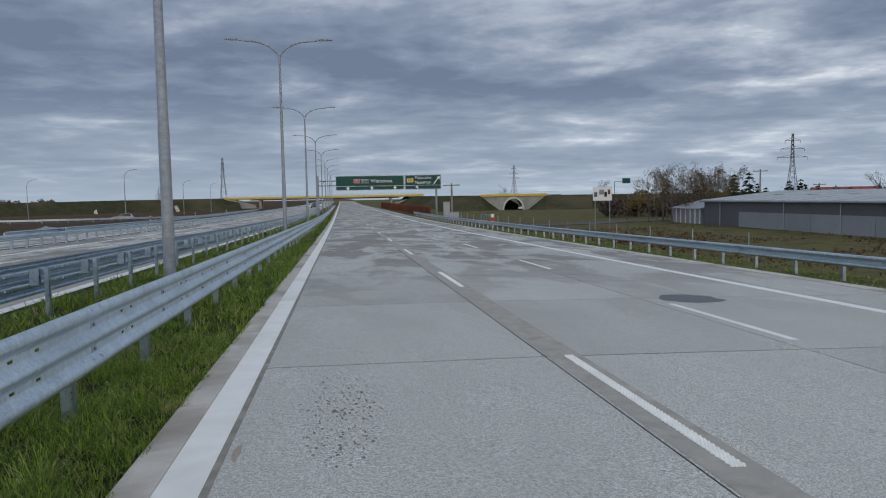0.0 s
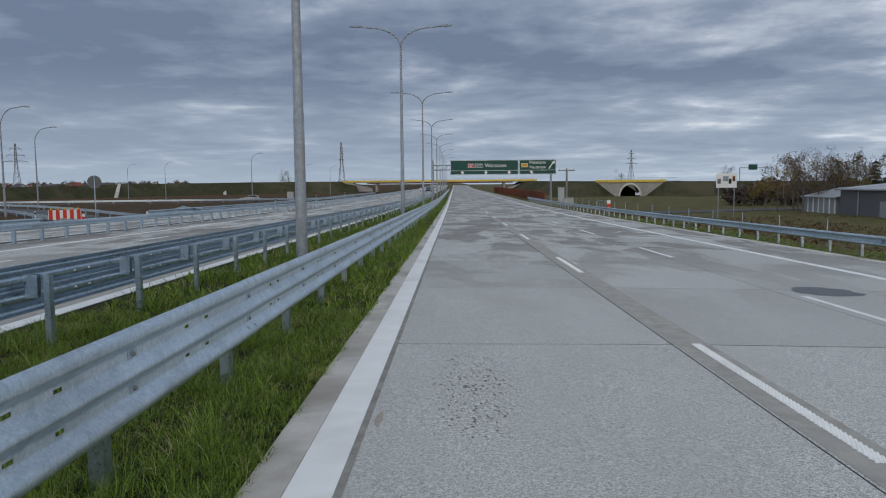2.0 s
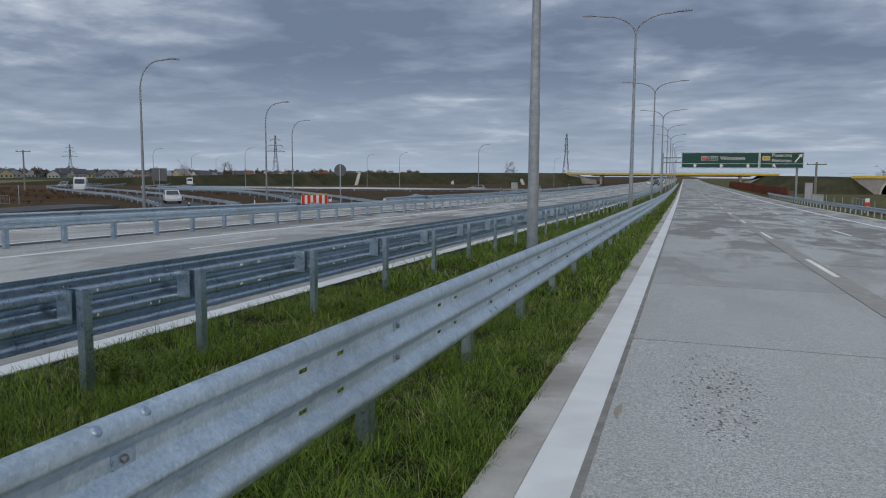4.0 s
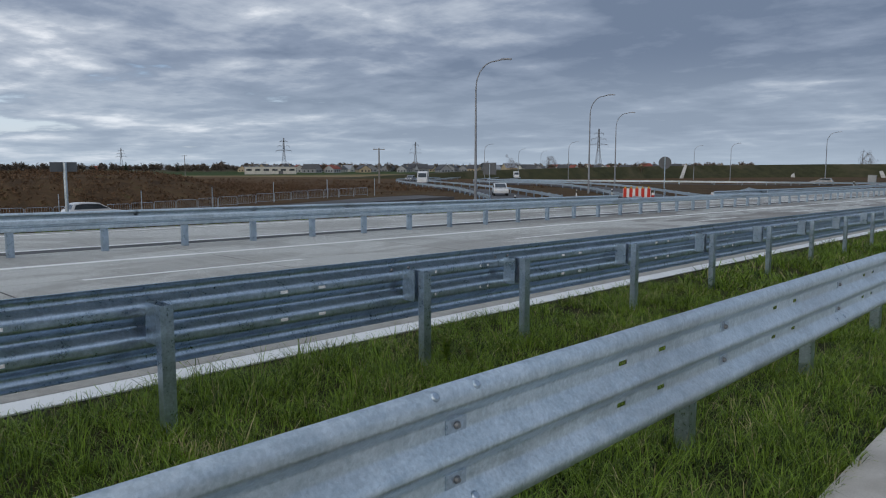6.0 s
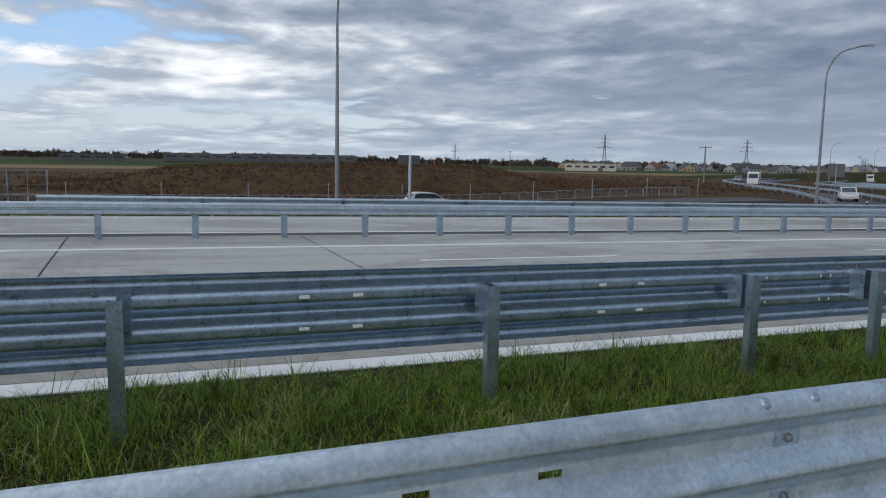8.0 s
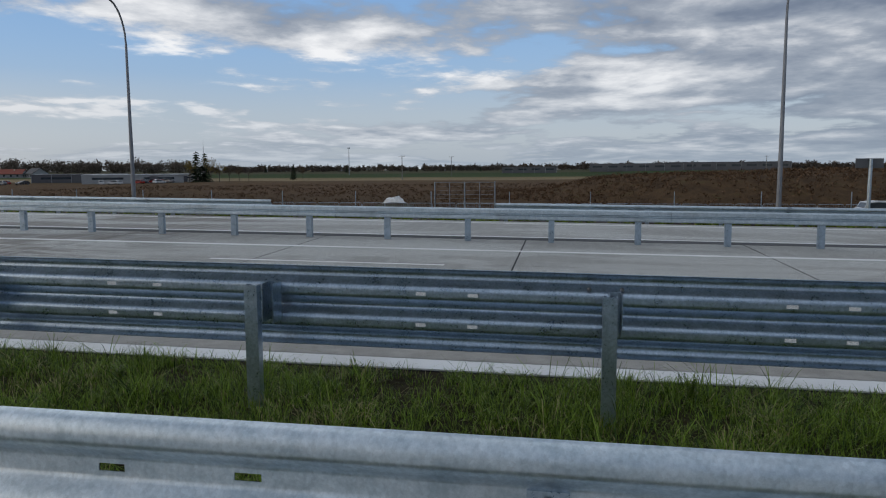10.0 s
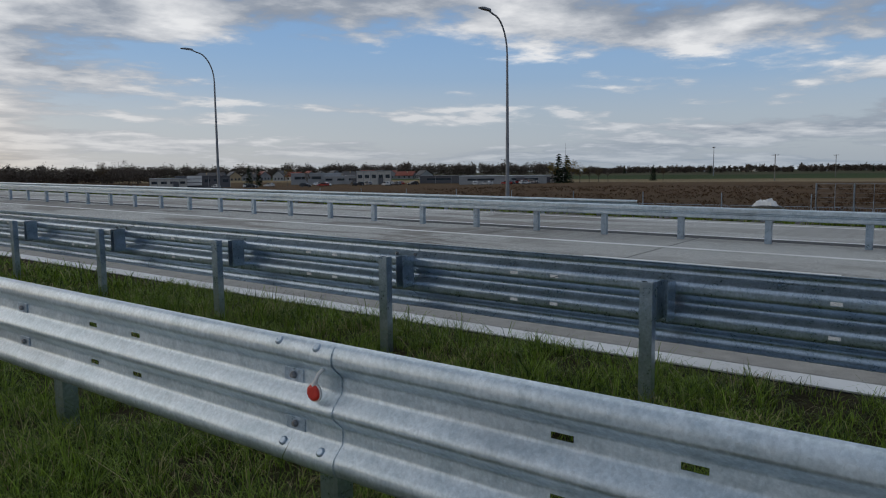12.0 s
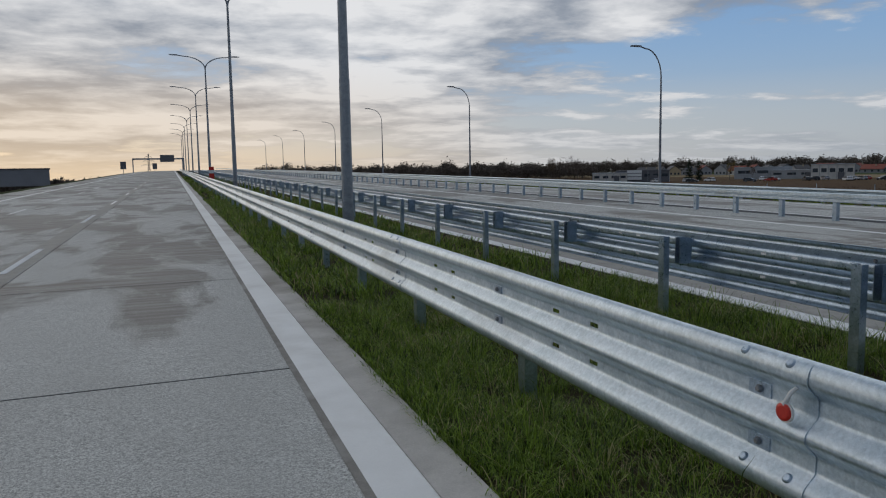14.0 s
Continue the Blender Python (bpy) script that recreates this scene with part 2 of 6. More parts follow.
M["red"] = surface("red_reflective", (0.55, 0.03, 0.02), (0.68, 0.05, 0.03), 6, 120, 0.35, bump=0.05)
M["green_sign"] = surface("green_sign", (0.003, 0.060, 0.050), (0.005, 0.075, 0.060), 0.6, 20, 0.45, bump=0.0)
M["blackm"] = surface("dark_void", (0.02, 0.02, 0.022), (0.035, 0.035, 0.037), 3, 40, 0.8)


# ---- mesh helpers ----
class Geo:
    def __init__(self):
        self.v, self.f, self.smooth = [], [], []

    def add(self, vs, fs, smooth=False):
        o = len(self.v)
        self.v.extend([tuple(p) for p in vs])
        for q in fs:
            self.f.append(tuple(o + i for i in q))
            self.smooth.append(smooth)
        return self

    def box(self, c, s, rz=0.0, m=None):
        hx, hy, hz = s[0] / 2, s[1] / 2, s[2] / 2
        ca, sa = math.cos(rz), math.sin(rz)
        vs = []
        for k in (-1, 1):
            for i, j in ((-1, -1), (1, -1), (1, 1), (-1, 1)):
                x, y = i * hx, j * hy
                p = Vector((c[0] + x * ca - y * sa, c[1] + x * sa + y * ca, c[2] + k * hz))
                vs.append(m @ p if m else p)
        return self.add(vs, [(3, 2, 1, 0), (4, 5, 6, 7), (0, 1, 5, 4), (1, 2, 6, 5), (2, 3, 7, 6), (3, 0, 4, 7)])

    def tube(self, pts, radii, n=8, cap=True):
        pts = [Vector(p) for p in pts]
        if isinstance(radii, (int, float)):
            radii = [radii] * len(pts)
        rings = []
        for i, p in enumerate(pts):
            d = (pts[min(i + 1, len(pts) - 1)] - pts[max(i - 1, 0)]).normalized()
            a = d.cross(Vector((0, 0, 1)))
            if a.length < 0.05:
                a = d.cross(Vector((0, 1, 0)))
            a.normalize()
            b = d.cross(a)
            rings.append([p + (a * math.cos(2 * math.pi * k / n) + b * math.sin(2 * math.pi * k / n)) * radii[i] for k in range(n)])
        vs = [p for r in rings for p in r]
        fs = []
        for i in range(len(rings) - 1):
            for k in range(n):
                k2 = (k + 1) % n
                fs.append((i * n + k, i * n + k2, (i + 1) * n + k2, (i + 1) * n + k))
        self.add(vs, fs, True)
        if cap:
            o = len(vs)
            self.add(rings[0], [tuple(range(n - 1, -1, -1))])
            self.add(rings[-1], [tuple(range(n))])
        return self

    def prism(self, outline, axis, a, b):
        """A closed outline of 2D points, drawn out along an axis from a to b."""
        n = len(outline)

        def put(p, h):
            return {"x": (h, p[0], p[1]), "y": (p[0], h, p[1]), "z": (p[0], p[1], h)}[axis]
        vs = [put(p, a) for p in outline] + [put(p, b) for p in outline]
        fs = [tuple(range(n - 1, -1, -1)), tuple(range(n, 2 * n))]
        fs += [(i, (i + 1) % n, n + (i + 1) % n, n + i) for i in range(n)]
        return self.add(vs, fs)

    def mesh(self, name, mat):
        me = bpy.data.meshes.new(name)
        me.from_pydata(self.v, [], self.f)
        me.polygons.foreach_set("use_smooth", self.smooth)
        me.materials.append(mat)
        bm = bmesh.new()
        bm.from_mesh(me)
        if len(bm.faces) < 20000:
            bmesh.ops.recalc_face_normals(bm, faces=bm.faces)
        bm.to_mesh(me)
        bm.free()
        return me


def part(name, geo, mat, parent=None, label="", m=None):
    me = geo if isinstance(geo, bpy.types.Mesh) else geo.mesh(name, mat)
    ob = new(name, me)
    if parent:
        ob.parent = parent
    if m is not None:
        ob.matrix_basis = m
    if label:
        ob["label"] = label
    return ob


def thing(name, label, category, group="", kind="", m=None):
    ob = tagged(new(name), label, category, group, kind)
    ob.empty_display_size = 0.2
    if m is not None:
        ob.matrix_basis = m
    return ob


def structure(name, geo, mat, label, category):
    return tagged(part(name, geo, mat), label, category, kind="structure")


# ---- lie of the land: the road falls 1.4 % forwards, sags, and rises behind to a crest ----
PROFILE = [(-1200, 1.0), (-700, 3.5), (-400, 4.4), (-300, 3.95), (-220, 3.05), (-110, 1.52), (-55, 0.76), (0, 0.0), (30, -0.40),
           (50, -0.65), (85, -0.98), (120, -1.1), (200, -1.2), (300, -1.4), (400, -1.5), (520, -1.0), (700, 0.0), (1000, 1.0), (3000, 1.0)]


def prof(y):
    for (y0, z0), (y1, z1) in zip(PROFILE, PROFILE[1:]):
        if y <= y1:
            return z0 + (z1 - z0) * (y - y0) / (y1 - y0)
    return PROFILE[-1][1]


def road_z(x, y):
    return prof(y) - 0.0078 * min(x, 2.4) - 0.022 * max(0.0, x - 2.4) + (0.020 * (x + 15.2) if x < -15.2 else 0.0)


def grade(y):
    return math.atan((prof(y + 2) - prof(y - 2)) / 4)


def smoothstep(a, b, v):
    v = min(max((v - a) / (b - a), 0.0), 1.0)
    return v * v * (3 - 2 * v)
# ---- ground: one sheet out to the horizon ----
def land(x, y):
    """Height of the ground sheet; it runs 0.3 m below the roads and carries the verges and fields."""
    rz = road_z(min(max(x, -21), 11), y)
    if -5.45 < x < -1.25:
        return rz - 0.015 - 0.05 * math.sin((x + 1.25) / -4.1 * math.pi)
    if -21.0 <= x <= 10.6:
        return rz - 0.30
    und = 0.35 * noise.noise((x * 0.02, y * 0.02, 0.3)) + 0.08 * noise.noise((x * 0.15, y * 0.15, 5.0))
    if x > 10.6:
        low = -4.5 + und
        if x < 13.6:
            return rz - 0.05 - 0.25 * smoothstep(10.8, 12.4, x)
        k = smoothstep(13.6, 26, x)
        return (rz - 0.3) * (1 - k) + low * k
    base = -3.0 + 1.0 * smoothstep(25, 60, y) - 1.2 * smoothstep(110, 260, y) + 1.6 * smoothstep(300, 1200, math.hypot(x, y))
    if y < 0:
        near = 1 - smoothstep(26, 110, -x)
        base += prof(y) * 0.9 * near - 0.3 * smoothstep(30, 170, -y) * (1 - near)
    if x > -22.6:
        return rz - 0.10
    k = smoothstep(22.6, 30, -x)
    h = (rz - 0.15) * (1 - k) + (base + und * (0.3 + 0.7 * smoothstep(60, 200, -x))) * k
    # heap of stripped soil beyond the fence
    mx, my = (x + 115) / 32, (y - 30) / 37
    r = mx * mx + my * my
    if r < 1.6:
        top = 3.1 + 0.5 * noise.noise((x * 0.07, y * 0.07, 1.7)) + 0.25 * noise.noise((x * 0.4, y * 0.4, 2.7))
        h += top * (1 - smoothstep(0.25, 1.05, r))
    return h


def axis_steps(stops):
    out = []
    for (a, b, s) in stops:
        n = max(1, int(round((b - a) / s)))
        out += [a + (b - a) * i / n for i in range(n)]
    return out + [stops[-1][1]]


def build_ground():
    xs = axis_steps([(-2600, -600, 250), (-600, -200, 40), (-200, -150, 6), (-150, -80, 3.0), (-80, -30, 3.0), (-30, -22, 1.0), (-22, -20.98, 0.34), (-20.98, -5.5, 5.16),
                     (-5.5, -5.34, 0.08), (-5.34, -1.31, 0.4), (-1.31, -1.24, 0.035), (-1.24, 10.58, 4), (10.58, 10.62, 0.04), (10.62, 13.6, 0.7), (13.6, 30, 2), (30, 200, 20), (200, 600, 80), (600, 2600, 400)])
    ys = axis_steps([(-2600, -600, 250), (-600, -140, 30), (-140, -40, 5), (-40, 70, 2.0), (70, 200, 8), (200, 700, 40), (700, 2600, 300)])
    g = Geo()
    nx = len(xs)
    g.v = [(x, y, land(x, y)) for y in ys for x in xs]
    g.f = [(j * nx + i, j * nx + i + 1, (j + 1) * nx + i + 1, (j + 1) * nx + i) for j in range(len(ys) - 1) for i in range(nx - 1)]
    g.smooth = [True] * len(g.f)
    return g


def field_material():
    """Grass verges by the road, rusty heath, a strip of dry reed and a green crop beyond."""
    m = bpy.data.materials.new("field")
    m.use_nodes = True
    t = m.node_tree
    b = t.nodes["Principled BSDF"]
    pos = t.nodes.new("ShaderNodeNewGeometry").outputs["Position"]
    sp = t.nodes.new("ShaderNodeSeparateXYZ")
    t.links.new(pos, sp.inputs[0])
    wob = noise_tex(t, mapped(t, pos, (0.012, 0.012, 0.0)), 1.0, 3.0, 0.5)
    n1 = noise_tex(t, pos, 0.35, 6.0, 0.65)
    n2 = noise_tex(t, pos, 5.0, 4.0, 0.7)
    west = math_node(t, "ADD", math_node(t, "MULTIPLY", sp.outputs[0], -1.0), math_node(t, "MULTIPLY", wob, 100.0))
    band = ramp(t, math_node(t, "DIVIDE", west, 1240.0), [
        (0.03, (0.018, 0.027, 0.010)), (0.065, (0.085, 0.058, 0.034)), (0.17, (0.115, 0.070, 0.040)), (0.255, (0.13, 0.085, 0.048)), (0.27, (0.30, 0.235, 0.145)),
        (0.325, (0.23, 0.18, 0.105)), (0.345, (0.055, 0.085, 0.030)), (0.50, (0.045, 0.075, 0.028)), (0.56, (0.085, 0.080, 0.045)), (1.0, (0.07, 0.075, 0.045))])
    east = mix(t, ramp(t, math_node(t, "DIVIDE", sp.outputs[0], 60.0), [(0.2, 0.0), (0.32, 1.0)]), (0.032, 0.055, 0.014), (0.075, 0.050, 0.032))
    col = mix(t, ramp(t, math_node(t, "ADD", math_node(t, "MULTIPLY", sp.outputs[0], 0.5), 0.5), [(0.0, 0.0), (1.0, 1.0)]), band, east)
    north = ramp(t, math_node(t, "DIVIDE", math_node(t, "ADD", sp.outputs[1], math_node(t, "MULTIPLY", sp.outputs[0], 0.5)), 100.0), [(0.05, 0.0), (0.30, 1.0)])
    north = math_node(t, "MULTIPLY", north, ramp(t, math_node(t, "MULTIPLY", sp.outputs[0], -0.01), [(0.2, 1.0), (0.0, 0.0)]))
    col = mix(t, math_node(t, "MULTIPLY", north, 0.8), col, (0.150, 0.140, 0.065))
    v = math_node(t, "ADD", math_node(t, "MULTIPLY", n1, 0.6), math_node(t, "MULTIPLY", n2, 0.4))
    shade = ramp(t, v, [(0.34, (0.40, 0.40, 0.42)), (0.5, (0.95, 0.95, 0.9)), (0.68, (1.55, 1.5, 1.3))])
    col = mix(t, 1.0, col, shade, "MULTIPLY")
    col = mix(t, ramp(t, n1, [(0.56, 0.0), (0.68, 0.45)]), col, (0.045, 0.062, 0.020))
    t.links.new(col, b.inputs["Base Color"])
    b.inputs["Roughness"].default_value, b.inputs["Specular IOR Level"].default_value = 0.95, 0.1
    bn = t.nodes.new("ShaderNodeBump")
    bn.inputs["Strength"].default_value, bn.inputs["Distance"].default_value = 0.9, 0.25
    t.links.new(v, bn.inputs["Height"])
    t.links.new(bn.outputs[0], b.inputs["Normal"])
    return m


M["field"] = field_material()
structure("ground", build_ground(), M["field"], "brown autumn fields and grassy verges beside the motorway", "ground")


# ---- roads: strips that follow the profile ----
def strip(x0, x1, y0, y1, lift=0.0, step=5.0, side=0.0, geo=None):
    g = geo or Geo()
    n = max(1, int(math.ceil((y1 - y0) / step)))
    ys = [y0 + (y1 - y0) * i / n for i in range(n + 1)]
    vs, fs = [], []
    for y in ys:
        for x in (x0, x1):
            vs.append((x, y, road_z(x, y) + lift))
    for i in range(n):
        fs.append((2 * i, 2 * i + 1, 2 * i + 3, 2 * i + 2))
    if side:
        o = len(vs)
        for y in ys:
            for x in (x0, x1):
                vs.append((x, y, road_z(x, y) + lift - side))
        for i in range(n):
            fs += [(2 * i, 2 * i + 2, o + 2 * i + 2, o + 2 * i), (2 * i + 1, o + 2 * i + 1, o + 2 * i + 3, 2 * i + 3)]
    return g.add(vs, fs)


ROAD_N, ROAD_S = 620, -620
structure("road_base", strip(2.4, 10.25, ROAD_S, ROAD_N, -0.004, 5.0, 0.25), M["joint"], "dark sealed joints under the outer lanes", "road")
structure("road_base", strip(-1.10, 2.4, ROAD_S, ROAD_N, -0.004, 5.0, 0.25), M["joint"], "dark sealed joints under the concrete carriageway", "road")
structure("road_base", strip(-14.6, -5.42, ROAD_S, ROAD_N, -0.004, 5.0, 0.25), M["joint"], "dark sealed joints under the opposite carriageway", "road")


def slab_geo(g, x0, x1, y0, y1, gap=0.009):
    x0, x1, y0, y1 = x0 + gap, x1 - gap, y0 + gap * 1.7, y1 - gap * 1.7
    vs = [(x, y, road_z(x, y) - d) for d in (0.20, 0.0) for x, y in ((x0, y0), (x1, y0), (x1, y1), (x0, y1))]
    return g.add(vs, [(4, 5, 6, 7), (0, 1, 5, 4), (1, 2, 6, 5), (2, 3, 7, 6), (3, 0, 4, 7)])


def pave(name, label, lanes, first, pitch, south, north, near):
    road = tagged(new(name), label, "road", kind="structure")
    rest = Geo()
    k0, k1 = int(math.floor((south - first) / pitch)), int(math.ceil((north - first) / pitch))
    for k in range(k0, k1):
        y = first + k * pitch
        for x0, x1 in lanes:
            if near[0] < y < near[1]:
                part("slab", slab_geo(Geo(), x0, x1, y, y + pitch), M["slab"], road)
            else:
                slab_geo(rest, x0, x1, y, y + pitch)
    ob = part("distant_slabs", rest, M["slab"], road)
    ob["kind"] = "stuff"
    return road


pave("road", "pale grey brushed concrete motorway carriageway with damp patches", [(-1.10, 2.16), (2.16, 5.20), (5.20, 8.50), (8.50, 10.25)], 4.05, 4.73, ROAD_S, ROAD_N, (-70, 110))
pave("road", "opposite grey concrete carriageway with dark joints", [(-7.8, -5.42), (-11.0, -7.8), (-14.6, -11.0)], -0.28, 4.06, ROAD_S, ROAD_N, (-50, 90))
structure("road", strip(-20.2, -15.0, ROAD_S, ROAD_N, 0.0, 5.0, 0.3), M["slab"], "narrow concrete collector road beyond the second barrier", "road")
structure("trim", strip(-15.0, -14.6, ROAD_S, ROAD_N, 0.004, 5.0, 0.2), M["asphalt"], "dark asphalt strip under the low barrier", "road strip")
structure("trim", strip(-1.33, -1.088, ROAD_S, ROAD_N, 0.010, 5.0, 0.25), M["gutter"], "pale concrete edge strip beside the grass median", "kerb")
structure("trim", strip(10.25, 10.65, ROAD_S, ROAD_N, 0.01, 5.0, 0.3), M["gutter"], "pale concrete edge strip beside the verge", "kerb")


def line(x0, x1, y0, y1, lift=0.004):
    return strip(x0, x1, y0, y1, lift, 5.0)


def knobs(x0, x1, y0, y1):
    """Structured paint: staggered rows of small raised dots on a thin smear."""
    g = line(x0 + 0.012, x1 - 0.012, y0, y1, 0.0045)
    g.v = [(x, y, z) for x, y, z in g.v]
    rr = random.Random(int(y0 * 10))
    j, y = 0, y0
    while y < y1:
        for i in range(4):
            cx = x0 + 0.015 + (i + 0.5 * (j % 2)) * (x1 - x0 - 0.03) / 3.5
            r = rr.uniform(0.011, 0.0155)
            z = road_z(cx, y)
            ring = [(cx + r * math.cos(a), y + 1.25 * r * math.sin(a), z + 0.004) for a in [math.pi / 3 * k for k in range(6)]]
            top = [(cx + 0.6 * (p[0] - cx), y + 0.6 * (p[1] - y), z + 0.011) for p in ring]
            g.add(ring + top, [(k, (k + 1) % 6, 6 + (k + 1) % 6, 6 + k) for k in range(6)] + [(6, 7, 8, 9, 10, 11)])
        y += 0.031
        j += 1
    return g


for x0, x1 in ((-1.085, -0.815), (8.17, 8.42), (-5.70, -5.44), (-12.85, -12.65), (-15.22, -15.05), (-19.5, -19.28)):
    structure("edge_line", line(x0, x1, ROAD_S, ROAD_N), M["paint"], "solid white edge line painted on concrete", "road marking")
for k in range(-10, 26):
    y = 5.33 + 10.5 * k
    if -90 < y < 270:
        tagged(part("dash", knobs(2.355, 2.475, y, y + 3.45) if -30 < y < 20 else line(2.36, 2.47, y, y + 3.45, 0.007), M["paint"]), "white dash of knobbly road paint", "road marking", "lane dashes")
        tagged(part("dash", line(5.38, 5.50, y + 4.0, y + 7.4), M["paint"]), "white dash of knobbly road paint", "road marking", "lane dashes")
    y = -5.0 + 9.9 * k
    if -80 < y < 120:
        tagged(part("dash", line(-10.92, -10.80, y, y + 3.7), M["paint"]), "thin white lane dash on the opposite carriageway", "road marking", "lane dashes")
        tagged(part("dash", line(-7.9, -7.78, y + 1, y + 4.7), M["paint"]), "thin white lane dash on the opposite carriageway", "road marking", "lane dashes")


# ---- guard rails ----
def thrie_profile(deep=1.0):
    """Half-height 0.253 m: three waves; depth towards the traffic."""
    pts = [(0.253, 0.008), (0.2525, 0.022), (0.249, 0.041), (0.240, 0.059), (0.226, 0.072), (0.208, 0.079), (0.190, 0.079), (0.177, 0.073), (0.166, 0.061), (0.146, 0.029), (0.134, 0.010), (0.126, 0.002),
           (0.118, 0.0), (0.108, 0.0), (0.086, 0.0), (0.076, 0.0), (0.068, 0.002), (0.060, 0.010), (0.048, 0.029), (0.028, 0.061), (0.017, 0.073), (0.008, 0.079), (0.0, 0.080)]
    pts = [(z, d * deep) for z, d in pts]
    return pts + [(-z, d) for z, d in reversed(pts[:-1])]


def wave2_profile():
    pts = [(0.155, 0.012), (0.153, 0.035), (0.143, 0.066), (0.12, 0.081), (0.095, 0.083), (0.07, 0.076), (0.055, 0.058), (0.04, 0.02), (0.03, 0.003), (0.02, 0.0), (0.01, 0.0)]
    return pts + [(-z, d) for z, d in reversed(pts)]


def beam_mesh(name, profile, length, slots, mat, thick=0.0035):
    """A beam along y from 0 to length, its waves towards +x, with real slots through the flat valleys."""
    ys = [0.0, length]
    for s in slots:
        ys += [s - 0.034, s + 0.034]
    ys = sorted(ys)
    n = len(profile)
    flat = {i for i in range(n - 1) if profile[i][1] == 0.0 and profile[i + 1][1] == 0.0 and abs(abs(profile[i][0] + profile[i + 1][0]) / 2 - 0.097) < 0.002}
    g = Geo()
    for s in (0, 1):
        base = len(g.v)
        for y in ys:
            for i, (z, d) in enumerate(profile):
                a, b2 = profile[max(i - 1, 0)], profile[min(i + 1, n - 1)]
                tz, td = b2[0] - a[0], b2[1] - a[1]
                ln = math.hypot(tz, td)
                g.v.append((d + s * thick * (tz / ln), y, z - s * thick * (td / ln)))
        for j in range(len(ys) - 1):
            hole = any(abs((ys[j] + ys[j + 1]) / 2 - q) < 0.001 for q in slots)
            for i in range(n - 1):
                if hole and i in flat:
                    continue
                q = (base + j * n + i, base + j * n + i + 1, base + (j + 1) * n + i + 1, base + (j + 1) * n + i)
                g.f.append(q if s == 0 else q[::-1])
                g.smooth.append(True)
    half = len(ys) * n
    for j in (0, len(ys) - 1):
        for i in range(n - 1):
            g.add([g.v[q] for q in (j * n + i, j * n + i + 1, half + j * n + i + 1, half + j * n + i)], [(0, 1, 2, 3)])
    for i in (0, n - 1):
        for j in range(len(ys) - 1):
            g.add([g.v[q] for q in (j * n + i, (j + 1) * n + i, half + (j + 1) * n + i, half + j * n + i)], [(0, 1, 2, 3)])
    return g.mesh(name, mat)


def channel_post(name, w, dpt, h, mat, t=0.006):
    """An open C-section post standing on z = 0, its web towards +x, with two slots cut into the web."""
    g = Geo()
    lip = 0.022
    out = [(0, -w / 2), (0, w / 2), (-dpt, w / 2), (-dpt, w / 2 - lip), (-dpt + t, w / 2 - lip), (-dpt + t, w / 2 - t), (-t, w / 2 - t), (-t, -w / 2 + t),
           (-dpt + t, -w / 2 + t), (-dpt + t, -w / 2 + lip), (-dpt, -w / 2 + lip), (-dpt, -w / 2)]
    n = len(out)
    vs = [(x, y, -0.3) for x, y in out] + [(x, y, h) for x, y in out]
    fs = [(i, (i + 1) % n, n + (i + 1) % n, n + i) for i in range(n)]
    top = [(0, 1, 6, 7), (1, 2, 5, 6), (2, 3, 4, 5), (11, 0, 7, 8), (8, 9, 10, 11)]
    fs += [tuple(n + i for i in q) for q in top]
    g.add(vs, fs)
    return g.mesh(name, mat)


def button(name, r, h, mat, n=10):
    g = Geo()
    g.tube([(-0.002, 0, 0), (h * 0.5, 0, 0), (h, 0, 0)], [r, r, r * 0.62], n)
    return g.mesh(name, mat)


BEAM3 = beam_mesh("beam", thrie_profile(0.68), 4.36, [0.86, 1.13, 3.05, 3.32], M["gal"])
BEAM3B = beam_mesh("beam", thrie_profile(), 4.72, [0.95, 1.30, 3.20, 3.55], M["gal_dull"])
BEAM2 = beam_mesh("beam", wave2_profile(), 4.12, [], M["gal"])
POST_N = channel_post("post", 0.10, 0.09, 0.70, M["gal_dull"])
POST_M = channel_post("post", 0.085, 0.065, 0.75, M["gal_dull"])
BOLT = button("bolt", 0.019, 0.010, M["gal_dull"])
PLATE = Geo().box((0.002, 0, 0), (0.006, 0.105, 0.05)).mesh("washer_plate", M["gal_dull"])
NUT = button("nut", 0.015, 0.016, M["steel_dark"], 6)


def along(x, y, z, flip=False):
    """A pose on the road's slope; flip turns the waves towards -x."""
    return Matrix.Translation((x, y, z)) @ Matrix.Rotation(grade(y), 4, "X") @ (Matrix.Rotation(math.pi, 4, "Z") if flip else Matrix.Identity(4))


RX, RZ = -1.958, 0.635


def rail_z(y):
    """Height of the near beam's middle; it sits a little lower behind the bend at the camera's side."""
    return road_z(RX, y) + RZ - 0.006 - 0.022 * (1 - smoothstep(-1.7, 2.9, y))


SLOTS_Y = (-5.42, -5.03, -3.44, -3.05, -0.78, -0.39, 1.45, 1.84, 3.86, 4.25, 5.85, 6.24)


